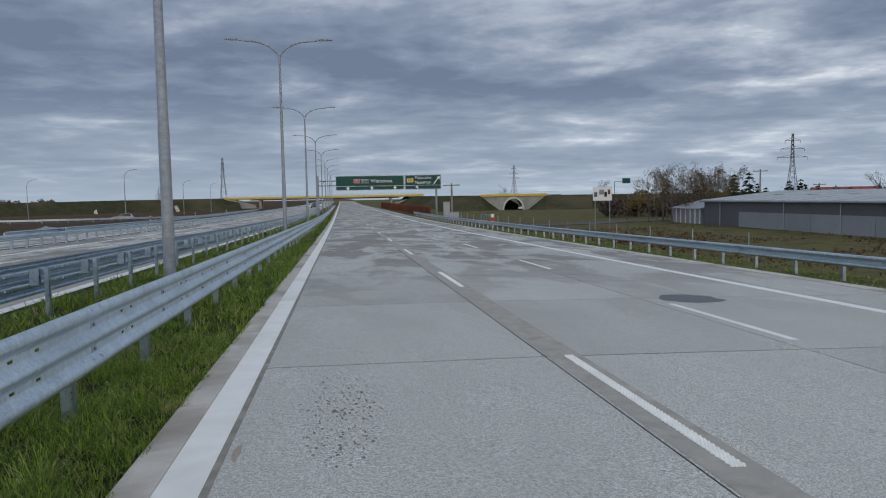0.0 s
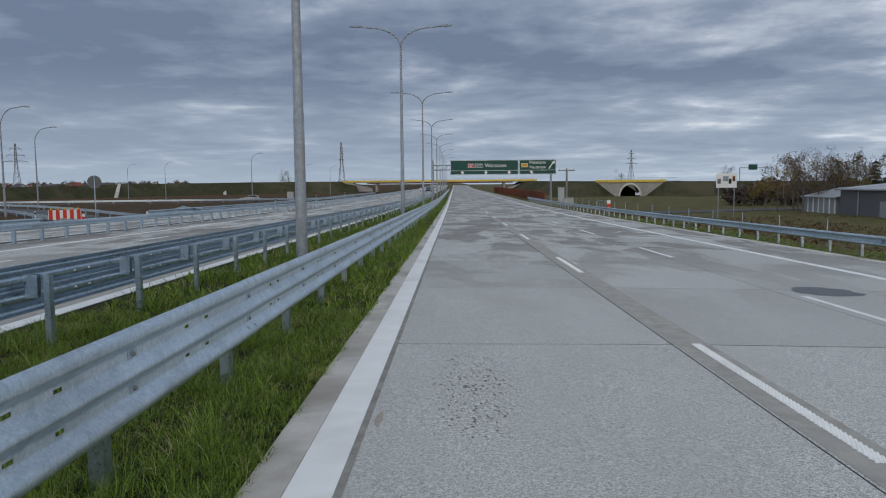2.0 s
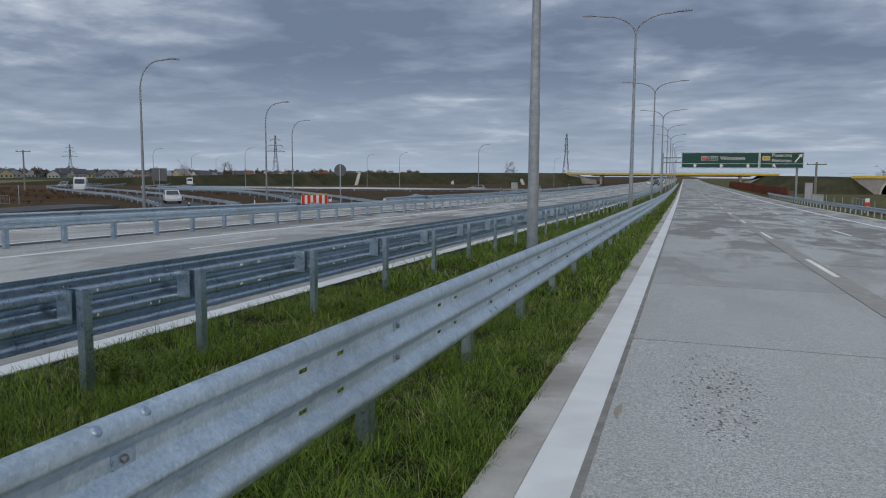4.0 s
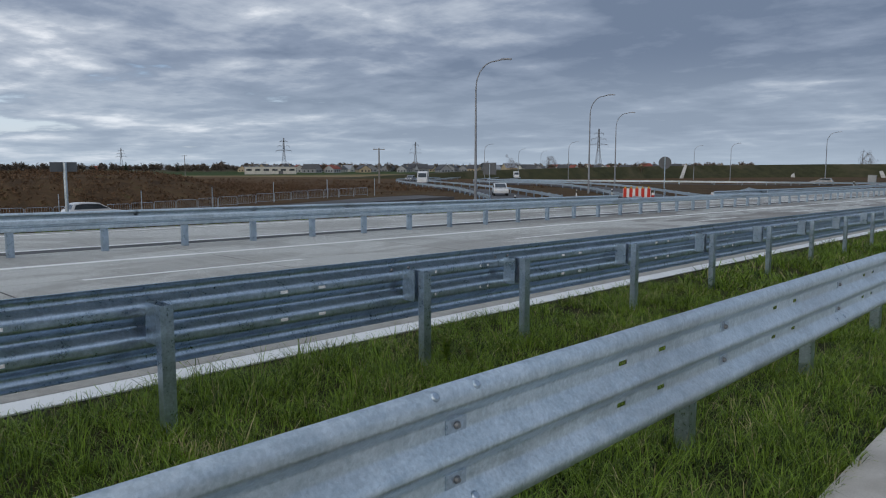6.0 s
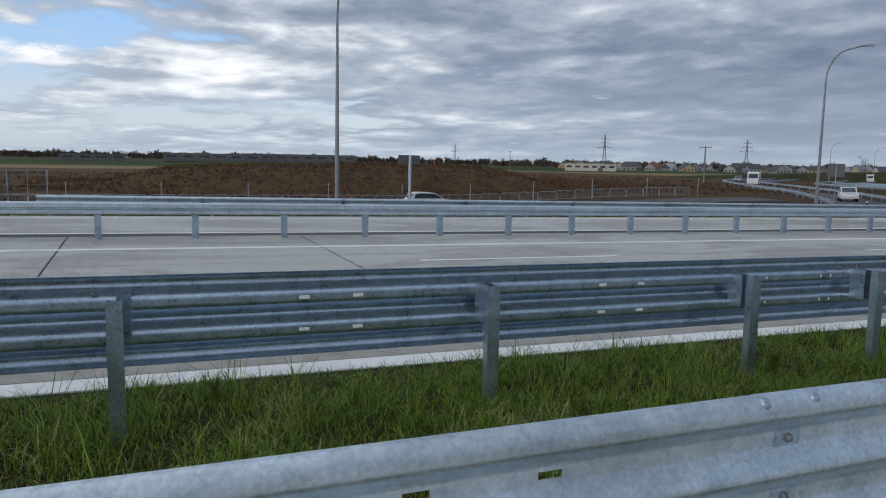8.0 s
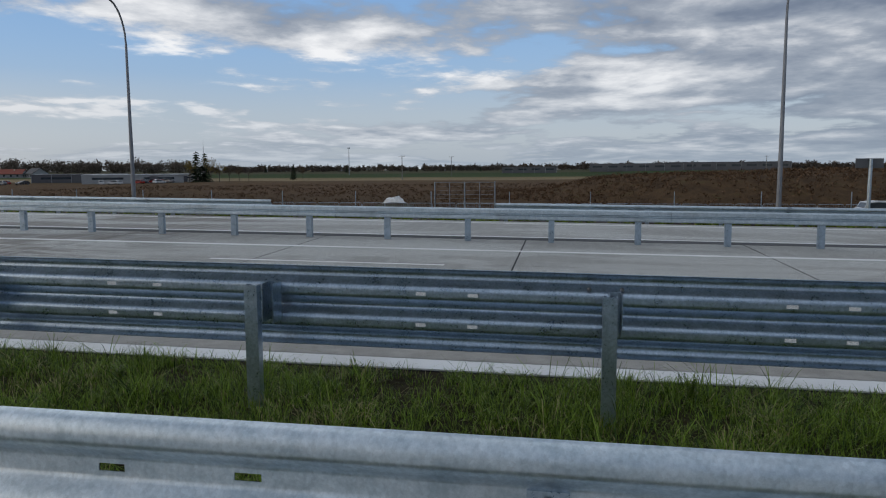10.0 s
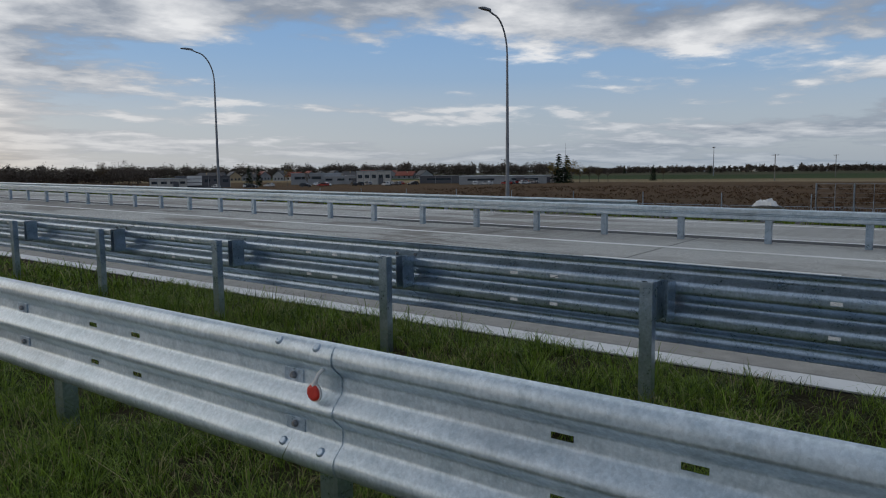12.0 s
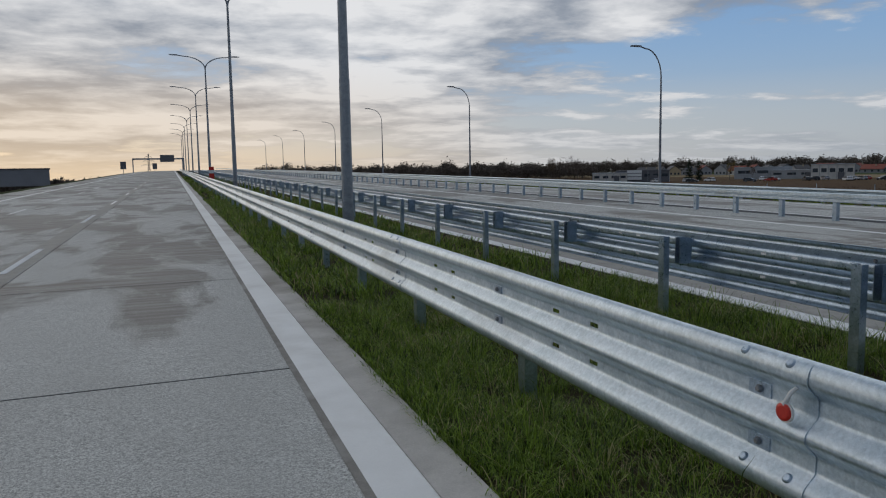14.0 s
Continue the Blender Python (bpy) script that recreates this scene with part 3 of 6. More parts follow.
def near_rail():
    rail = thing("guard_rail", "bright galvanised three-wave steel guard rail along the grass median", "guard rail", kind="structure")
    ends = [2.85 + 4.60 * k for k in range(0, 55)]
    ends = [-1.68 - 4.55 * k for k in range(42, -1, -1)] + ends
    for y0, y1 in zip(ends, ends[1:]):
        s = (y1 - y0 + 0.31) / 4.36
        z = rail_z(y0 - 0.31)
        me = BEAM3
        if -7 < y0 < 4:
            me = beam_mesh("beam", thrie_profile(0.68), 4.36, [(q - y0 + 0.31) / s for q in SLOTS_Y if y0 < q < y1 - 0.4], M["gal"])
        m = Matrix.Translation((RX, y0 - 0.31, z)) @ Matrix.Rotation(math.atan2(rail_z(y1) - rail_z(y0), y1 - y0), 4, "X") @ Matrix.Rotation(-0.0046 / (y1 - y0), 4, "Z") @ Matrix.Diagonal((1, s, 1, 1))
        part("beam", me, None, rail, m=m)
    posts = [2.71 + 2.30 * k for k in range(0, 85)] + [0.39] + [-1.93 - 2.27 * k for k in range(0, 72)]
    for y in posts:
        part("post", POST_N, None, rail, m=Matrix.Translation((RX - 0.160, y, road_z(RX, y))))
        if -30 < y < 36:
            part("spacer", Geo().prism([(-0.160, -0.045), (-0.004, -0.045), (-0.004, 0.045), (-0.160, 0.045)], "z", -0.14, 0.14).mesh("spacer", M["gal_dull"]) if y == posts[0] else bpy.data.meshes["spacer"], None, rail, m=along(RX, y, rail_z(y)))
            for dz in (0.097, -0.097):
                part("washer_plate", PLATE, None, rail, m=along(RX + 0.004, y, rail_z(y) + dz))
                part("nut", NUT, None, rail, m=along(RX + 0.008, y, rail_z(y) + dz))
    for y in ends:
        if -26 < y < 32:
            for dy in (-0.08, -0.285):
                for dz in (0.234, -0.166):
                    part("bolt", BOLT, None, rail, m=along(RX + (0.043 if dz > 0 else 0.041), y + dy, rail_z(y + dy) + dz) @ Matrix.Rotation(-0.75, 4, "Y"))
    return rail


near_rail()


def reflector(y):
    ob = thing("reflector", "round red reflector on a white bent bracket bolted to the rail", "reflector", m=along(RX - 0.026, y, rail_z(y) + 0.042))
    g = Geo()
    g.tube([(0.026, 0.0, 0.125), (0.05, 0.02, 0.122), (0.088, 0.018, 0.10), (0.092, 0.0, 0.055)], [0.006, 0.007, 0.007, 0.012], 6)
    part("bracket", g, M["white"], ob)
    part("backing", Geo().tube([(0.086, 0, 0.03), (0.094, 0, 0.03)], 0.037, 20), M["white"], ob)
    part("lens", Geo().tube([(0.094, 0, 0.03), (0.100, 0, 0.03), (0.102, 0, 0.03)], [0.031, 0.030, 0.02], 20), M["red"], ob, "red reflective disc")


reflector(-1.76)

MX = -4.83


def median_rail():
    rail = thing("guard_rail", "weathered galvanised three-wave guard rail, seen from its back with channel posts", "guard rail", kind="structure")
    posts = [0.70 - 2.22 * k for k in range(0, 62)] + [2.97, 5.24, 6.64, 8.84] + [8.84 + 2.27 * k for k in range(1, 70)]
    posts.sort()
    for y in posts:
        z = road_z(MX, y)
        part("post", POST_M, None, rail, m=Matrix.Translation((-4.53, y, z)))
        sp = part("spacer", SPACER, None, rail, m=along(-4.735, y + 0.045, z + 0.595))
    joints = [y for i, y in enumerate(posts) if (y < 6 and (i - posts.index(0.70)) % 2 == 0) or (y > 6 and (i - posts.index(6.64)) % 2 == 0)]
    for i, (y0, y1) in enumerate(zip(joints, joints[1:])):
        s = (y1 - y0 + 0.16) / 4.72
        a = math.atan2(road_z(MX, y1) - road_z(MX, y0), y1 - y0)
        m = Matrix.Translation((MX - 0.007 * (i % 2), y1 + 0.08, road_z(MX, y1) + 0.575)) @ Matrix.Rotation(a, 4, "X") @ Matrix.Rotation(math.pi, 4, "Z") @ Matrix.Diagonal((1, s, 1.06, 1))
        part("beam", BEAM3B, None, rail, m=m)
        if -20 < y0 < 30:
            for dy in (-0.11, 0.09):
                for dz in (0.145, -0.145):
                    part("bolt", NUT, None, rail, m=along(MX - 0.02, y0 + dy, road_z(MX, y0) + 0.60 + dz))
    return rail


SPACER = Geo().prism([(-0.095, -0.04), (-0.095, 0.04), (0.045, 0.04), (0.045, 0.034), (-0.089, 0.034), (-0.089, -0.034), (0.045, -0.034), (0.045, -0.04)], "z", -0.12, 0.14).mesh("spacer", M["gal_dull"])
median_rail()


def low_rail(x, first, pitch, n0, n1, label, top, mat, post_mat, south=-260, north=260):
    """A narrow box-beam barrier on slim posts."""
    rail = thing("guard_rail", label, "guard rail", kind="structure")
    post = Geo().prism([(-0.05, -0.055), (0.05, -0.055), (0.05, 0.055), (-0.05, 0.055), (-0.05, 0.045), (0.04, 0.045), (0.04, -0.045), (-0.05, -0.045)], "z", -0.3, top - 0.06).mesh("post", post_mat)
    for k in range(n0, n1):
        y = first + pitch * k
        part("post", post, None, rail, m=Matrix.Translation((x, y, road_z(x, y))))
    sec = [(-0.10, 0.0), (-0.115, 0.015), (-0.115, 0.07), (-0.07, 0.085), (-0.07, 0.105), (-0.115, 0.12), (-0.115, 0.185), (-0.10, 0.20),
           (0.10, 0.20), (0.115, 0.185), (0.115, 0.12), (0.07, 0.105), (0.07, 0.085), (0.115, 0.07), (0.115, 0.015), (0.10, 0.0)]
    y = south
    while y < north:
        z = road_z(x, y) + top - 0.20
        L = pitch * 4
        a = math.atan2(road_z(x, y + L) - road_z(x, y), L)
        g = LOWSEC.get(L)
        if g is None:
            g = LOWSEC[L] = Geo().prism(sec, "y", 0.0, L - 0.006).mesh("beam", mat)
        part("beam", g, None, rail, m=Matrix.Translation((x, y, z)) @ Matrix.Rotation(a, 4, "X"))
        y += L
    return rail


LOWSEC = {}
low_rail(-14.27, 0.22, 1.60, -110, 120, "low galvanised box-beam barrier on closely spaced posts", 0.63, M["gal"], M["gal_dull"])


def wave_rail(x, y0, y1, face, label, top=0.78, pitch=2.0, ground=None, mat=None):
    rail = thing("guard_rail", label, "guard rail", kind="structure")
    zf = ground or road_z
    n = max(1, int(round((y1 - y0) / 4.0)))
    for k in range(n):
        a, b = y0 + (y1 - y0) * k / n, y0 + (y1 - y0) * (k + 1) / n
        slope = math.atan2(zf(x, b) - zf(x, a), b - a)
        s = (b - a + 0.12) / 4.12
        if face > 0:
            m = Matrix.Translation((x, a, zf(x, a) + top - 0.155)) @ Matrix.Rotation(slope, 4, "X") @ Matrix.Diagonal((1, s, 1, 1))
        else:
            m = Matrix.Translation((x, b, zf(x, b) + top - 0.155)) @ Matrix.Rotation(slope, 4, "X") @ Matrix.Rotation(math.pi, 4, "Z") @ Matrix.Diagonal((1, s, 1, 1))
        part("beam", BEAM2, None, rail, m=m)
    post = channel_post("post", 0.10, 0.09, top - 0.02, M["gal_dull"])
    y = y0 + 0.3
    while y < y1:
        part("post", post, None, rail, m=Matrix.Translation((x - 0.01 * face, y, zf(x, y) - 0.02)) @ (Matrix.Identity(4) if face > 0 else Matrix.Rotation(math.pi, 4, "Z")))
        y += pitch
    return rail


wave_rail(12.65, -60, 130, -1, "galvanised two-wave guard rail on the far verge", 0.45, 2.0)
wave_rail(-21.6, 52, 200, 1, "galvanised guard rail beyond the closed slip road", 0.50, 2.0)
wave_rail(-21.6, -1.5, 38.5, 1, "galvanised two-wave guard rail beside the collector road", 0.45, 2.0)
wave_rail(-21.6, -170, -8.5, 1, "galvanised two-wave guard rail beside the collector road", 0.45, 2.0)


# ---- street lamps ----
def arm_curve(reach, rise, n=9):
    """A curved bracket that leaves the shaft upwards and ends almost level."""
    return [(reach * (1 - math.cos(a)) ** 0.9, rise * math.sin(a) ** 0.9) for a in [math.pi / 2 * i / (n - 1) for i in range(n)]]


def double_lamp(x, y, h=10.6):
    z0 = road_z(x, y) - 0.05
    ob = thing("street_lamp", "tall galvanised street lamp with two curved arms in the median", "street lamp", "median street lamps", m=Matrix.Translation((x, y, z0)))
    part("shaft", DL["shaft"], None, ob)
    for k in range(3):
        part("collar", DL["collar%d" % k], None, ob)
    part("door", DL["door"], None, ob)
    for s in (-1, 1):
        m = Matrix.Identity(4) if s > 0 else Matrix.Rotation(math.pi, 4, "Z")
        arm = part("arm", DL["arm"], None, ob, m=m)
        part("lamp_head", DL["head"], None, arm)


def make_double():
    h = 10.0
    d = {}
    d["shaft"] = Geo().tube([(0, 0, 0), (0, 0, 3.2), (0, 0, 3.22), (0, 0, h)], [0.115, 0.105, 0.098, 0.055], 14).mesh("shaft", M["pole"])
    for k, zz in enumerate((3.2, 5.6, 8.2)):
        d["collar%d" % k] = Geo().tube([(0, 0, zz - 0.05), (0, 0, zz + 0.05)], 0.112 - zz * 0.0042, 14).mesh("collar", M["pole"])
    d["door"] = Geo().box((0.0, -0.107, 1.0), (0.09, 0.02, 0.4)).mesh("door", M["pole"])
    c = [(r, 0, h + v) for r, v in arm_curve(1.75, 1.05)]
    d["arm"] = Geo().tube(c + [(2.35, 0, h + 1.13)], [0.05] * 5 + [0.042] * 4 + [0.036], 10).mesh("arm", M["pole"])
    d["head"] = Geo().prism([(2.2, -0.03), (2.25, 0.045), (2.65, 0.055), (2.95, 0.03), (2.95, -0.005), (2.6, -0.035)], "y", -0.11, 0.11)
    hv = [(x, y, z + h + 1.13) for x, y, z in d["head"].v]
    d["head"].v = hv
    d["head"] = d["head"].mesh("lamp_head", M["pole_far"])
    return d


DL = make_double()
for k in range(0, 10):
    double_lamp(-3.17, 15.4 + 28.4 * k)
for k in range(0, 9):
    double_lamp(-3.25, -14.2 - 27.3 * k)


def make_single(h, reach=2.3, rise=1.6):
    d = {}
    d["shaft"] = Geo().tube([(0, 0, 0), (0, 0, h)], [0.10, 0.05], 12).mesh("shaft", M["pole_far"])
    c = [(r, 0, h + v) for r, v in arm_curve(reach * 0.72, rise)]
    d["arm"] = Geo().tube(c + [(reach, 0, h + rise + 0.12)], 0.042, 8).mesh("arm", M["pole_far"])
    g = Geo().prism([(reach - 0.1, -0.03), (reach - 0.05, 0.05), (reach + 0.4, 0.06), (reach + 0.65, 0.03), (reach + 0.6, -0.03)], "y", -0.12, 0.12)
    g.v = [(x, y, z + h + rise + 0.12) for x, y, z in g.v]
    d["head"] = g.mesh("lamp_head", M["pole_far"])
    return d


SL = make_single(7.6, 1.65, 1.7)


def single_lamp(x, y, z0, yaw, s=1.0, label="slim grey street lamp with one curved arm"):
    """yaw: the way its arm points, in degrees from +x."""
    ob = thing("street_lamp", label, "street lamp", "roadside street lamps", m=pose(x, y, z0, 0, 0, yaw) @ Matrix.Scale(s, 4))
    part("shaft", SL["shaft"], None, ob)
    arm = part("arm", SL["arm"], None, ob)
    part("lamp_head", SL["head"], None, arm)


for x, y, z0 in ((-26, 7.5, -0.5), (-27.4, -16.6, -0.35), (-26.6, -35.7, 0.0), (-24.7, -60.0, 0.45), (-24.0, -86.0, 0.8), (-24.0, -113, 1.1), (-24.0, -141, 1.5), (-24, -170, 2.0), (-24, -202, 2.5)):
    single_lamp(x, y, z0, 0, 0.895)


def polar(az, d):
    """A spot d metres away in the direction az, in degrees from +y towards +x."""
    return math.sin(radians(az)) * d, math.cos(radians(az)) * d


for az, d, s, yaw in ((-40.0, 70, 1.44, -40), (-31.5, 104, 1.42, -30), (-29.6, 130, 1.36, -30), (-39.5, 230, 1.2, -30), (-36.9, 290, 1.2, -20), (-33.1, 240, 1.3, -20), (-35.2, 330, 1.2, -20),
                      (-15.4, 185, 1.25, 0), (-21.5, 240, 1.2, 0), (-24.0, 262, 1.2, 0), (-11.5, 260, 1.2, 0), (-9.6, 300, 1.2, 0), (23.8, 190, 1.15, 20)):
    x, y = polar(az, d)
    single_lamp(x, y, max(land(x, y), -2.6) - 0.1, -az, s)


# ---- more materials ----
M["yellow"] = surface("yellow_fascia", (0.62, 0.44, 0.05), (0.74, 0.55, 0.09), 0.6, 8, 0.6, bump=0.0)
M["con_wall"] = surface("cast_concrete", (0.30, 0.29, 0.27), (0.42, 0.41, 0.38), 0.5, 12, 0.85, c3=(0.22, 0.21, 0.20), big=0.1)
M["slope"] = surface("slope_grass", (0.030, 0.036, 0.018), (0.075, 0.072, 0.038), 0.25, 3.0, 0.95, c3=(0.11, 0.095, 0.06), big=0.05, bump=0.8, bump_dist=0.2, spec=0.1)
M["rust"] = surface("rust_red_panel", (0.15, 0.045, 0.022), (0.24, 0.075, 0.036), 0.4, 6, 0.75, c3=(0.11, 0.04, 0.022), big=0.2, vary=0.25)
M["clad_dark"] = surface("dark_grey_cladding", (0.115, 0.12, 0.135), (0.15, 0.155, 0.17), 0.3, 5, 0.5, 0.2, vary=0.1)
M["clad_mid"] = surface("grey_cladding", (0.27, 0.285, 0.31), (0.34, 0.355, 0.38), 0.3, 5, 0.5, 0.2, vary=0.12)
M["clad_lite"] = surface("pale_cladding", (0.34, 0.36, 0.38), (0.44, 0.46, 0.48), 0.4, 5, 0.5, 0.1)
M["roof_metal"] = surface("pale_roof_sheet", (0.42, 0.45, 0.48), (0.54, 0.57, 0.60), 0.3, 4, 0.4, 0.3, c3=(0.36, 0.38, 0.40), big=0.08)
M["roof_red"] = surface("red_roof_tiles", (0.20, 0.05, 0.035), (0.30, 0.085, 0.055), 0.6, 8, 0.7)
M["roof_dark"] = surface("dark_roof_tiles", (0.05, 0.052, 0.058), (0.095, 0.095, 0.10), 0.6, 8, 0.65)
M["render_wall"] = surface("pale_render", (0.55, 0.54, 0.50), (0.68, 0.67, 0.63), 0.5, 8, 0.85)
M["render_ochre"] = surface("ochre_render", (0.42, 0.34, 0.22), (0.52, 0.43, 0.30), 0.5, 8, 0.85)
M["pane"] = surface("window_glass", (0.03, 0.04, 0.05), (0.06, 0.075, 0.09), 0.5, 4, 0.12, bump=0.0, spec=0.6)
M["lattice"] = surface("lattice_steel", (0.17, 0.18, 0.20), (0.25, 0.26, 0.28), 1, 10, 0.6, 0.4, bump=0.0)
M["bark"] = surface("bark", (0.09, 0.075, 0.06), (0.18, 0.16, 0.14), 2, 20, 0.9)
M["pole_wood"] = surface("utility_pole", (0.20, 0.19, 0.17), (0.30, 0.28, 0.26), 1, 20, 0.85)
M["car_white"] = surface("white_car_paint", (0.66, 0.68, 0.70), (0.74, 0.76, 0.78), 1, 10, 0.25, bump=0.0, spec=0.6)
M["car_silver"] = surface("silver_car_paint", (0.34, 0.36, 0.39), (0.42, 0.44, 0.47), 1, 10, 0.25, 0.5, bump=0.0)
M["car_dark"] = surface("dark_car_paint", (0.03, 0.033, 0.04), (0.05, 0.055, 0.065), 1, 10, 0.25, bump=0.0, spec=0.6)
M["car_red"] = surface("red_car_paint", (0.30, 0.03, 0.025), (0.40, 0.045, 0.035), 1, 10, 0.3, bump=0.0)
M["rubber"] = surface("rubber", (0.015, 0.015, 0.016), (0.03, 0.03, 0.03), 10, 90, 0.85)
M["sign_back"] = surface("sign_back", (0.11, 0.12, 0.13), (0.16, 0.17, 0.18), 2, 30, 0.6, 0.1)
M["sign_white"] = surface("sign_white", (0.80, 0.81, 0.80), (0.86, 0.87, 0.86), 2, 30, 0.5, bump=0.0)
M["sign_red"] = surface("sign_red", (0.50, 0.02, 0.02), (0.58, 0.03, 0.03), 2, 30, 0.5, bump=0.0)
M["sign_yellow"] = surface("sign_yellow", (0.75, 0.45, 0.02), (0.82, 0.50, 0.03), 2, 30, 0.5, bump=0.0)
M["sign_blue"] = surface("sign_blue", (0.04, 0.14, 0.42), (0.06, 0.18, 0.50), 2, 30, 0.5, bump=0.0)


def leaves_material(name, a, b2):
    m = bpy.data.materials.new(name)
    m.use_nodes = True
    t = m.node_tree
    p = t.nodes["Principled BSDF"]
    geo = t.nodes.new("ShaderNodeNewGeometry")
    rnd = t.nodes.new("ShaderNodeObjectInfo").outputs["Random"]
    col = mix(t, geo.outputs["Random Per Island"], a, b2)
    col = mix(t, math_node(t, "MULTIPLY", rnd, 0.35), col, tuple(c * 0.6 for c in a))
    t.links.new(col, p.inputs["Base Color"])
    p.inputs["Roughness"].default_value, p.inputs["Specular IOR Level"].default_value = 0.8, 0.15
    return m


M["leaf_rust"] = leaves_material("autumn_leaves", (0.080, 0.058, 0.034), (0.19, 0.140, 0.075))
M["leaf_gold"] = leaves_material("golden_leaves", (0.13, 0.10, 0.025), (0.28, 0.21, 0.06))
M["leaf_bare"] = leaves_material("bare_twigs", (0.070, 0.055, 0.048), (0.16, 0.13, 0.115))
M["needle"] = leaves_material("fir_needles", (0.014, 0.024, 0.014), (0.038, 0.058, 0.030))
M["heath"] = leaves_material("heath_stalks", (0.075, 0.045, 0.027), (0.19, 0.120, 0.070))
M["forest"] = leaves_material("far_wood", (0.085, 0.072, 0.060), (0.20, 0.165, 0.135))
RT = np.random.default_rng(11)


def clumps(g, centre, radii, n, size, hollow=0.35, flat=1.0):
    """Leaf clumps: small bent triangles in an uneven shell."""
    for _ in range(n):
        d = RT.normal(size=3)
        d /= np.linalg.norm(d)
        r = hollow + (1 - hollow) * RT.random() ** 0.6
        k = 0.78 + 0.38 * noise.noise((d[0] * 2.3 + centre[0], d[1] * 2.3 + centre[1], d[2] * 2.3 + centre[2]))
        c = np.array(centre) + d * r * k * np.array(radii)
        a, b = RT.normal(size=3), RT.normal(size=3)
        a, b = a / np.linalg.norm(a) * size * RT.uniform(0.5, 1.2), b / np.linalg.norm(b) * size * RT.uniform(0.5, 1.2)
        b[2] *= flat
        g.add([c, c + a, c + b], [(0, 1, 2)])


def tree_meshes(kind, h, seed):
    trunk, crown = Geo(), Geo()
    mat = {"rust": "leaf_rust", "gold": "leaf_gold", "bare": "leaf_bare", "fir": "needle"}[kind]
    if kind == "fir":
        trunk.tube([(0, 0, -0.2), (0, 0, h * 0.5), (0, 0, h * 0.97)], [h * 0.018, h * 0.010, 0.02], 6)
        layers = 13
        for i in range(layers):
            f = i / (layers - 1)
            z, r = h * (0.10 + 0.86 * f), h * 0.21 * (1 - f) ** 0.8 + 0.12
            n = int(46 * (1 - f)) + 10
            for k in range(n):
                a = RT.uniform(0, 2 * math.pi)
                q = r * RT.uniform(0.35, 1.1)
                p = np.array([math.cos(a) * q, math.sin(a) * q, z - q * 0.35 + RT.normal() * h * 0.012])
                o = np.array([math.cos(a), math.sin(a), -0.5]) * h * 0.07
                s = np.array([-math.sin(a), math.cos(a), 0]) * h * 0.034
                crown.add([p - o * 0.4, p + o + s, p + o - s], [(0, 1, 2)])
    else:
        trunk.tube([(0, 0, -0.2), (0.05 * h * RT.normal() * 0.3, 0, h * 0.4), (0.03 * h * RT.normal(), 0.02 * h, h * 0.9)], [h * 0.020, h * 0.012, 0.02], 6)
        for k in range(9):
            z0 = h * RT.uniform(0.25, 0.7)
            a = RT.uniform(0, 2 * math.pi)
            ln = h * RT.uniform(0.15, 0.28)
            e = (math.cos(a) * ln, math.sin(a) * ln, z0 + ln * RT.uniform(0.7, 1.4))
            trunk.tube([(0, 0, z0), (e[0] * 0.5, e[1] * 0.5, z0 + (e[2] - z0) * 0.6), e], [h * 0.008, h * 0.005, 0.012], 4, False)
            clumps(crown, e, (h * 0.13, h * 0.13, h * 0.13), 90, h * (0.025 if kind != "bare" else 0.016), 0.1)
        clumps(crown, (0, 0, h * 0.62), (h * 0.22, h * 0.22, h * 0.37), 620, h * (0.024 if kind != "bare" else 0.015), 0.3)
    return trunk.mesh("trunk", M["bark"]), crown.mesh("crown", M[mat])


TREES = {k: [tree_meshes(k, 10.0, i) for i in range(n)] for k, n in (("rust", 3), ("gold", 2), ("bare", 3), ("fir", 2))}
TREE_LABEL = {"rust": "tall autumn tree with thin rusty brown leaves", "gold": "autumn tree with yellowing leaves", "bare": "leafless tree with fine grey-brown twigs", "fir": "dark green fir tree with drooping boughs"}
tree_count = [0]


def tree(kind, x, y, h, z=None, group="trees"):
    tree_count[0] += 1
    t, c = TREES[kind][tree_count[0] % len(TREES[kind])]
    z = land(x, y) if z is None else z
    ob = thing("tree", TREE_LABEL[kind], "tree", group, m=pose(x, y, z, 0, 0, tree_count[0] * 67.0) @ Matrix.Diagonal((h / 10 * (0.85 + 0.3 * ((tree_count[0] * 37) % 10) / 10), h / 10, h / 10, 1)))
    part("trunk", t, None, ob)
    part("crown", c, None, ob)


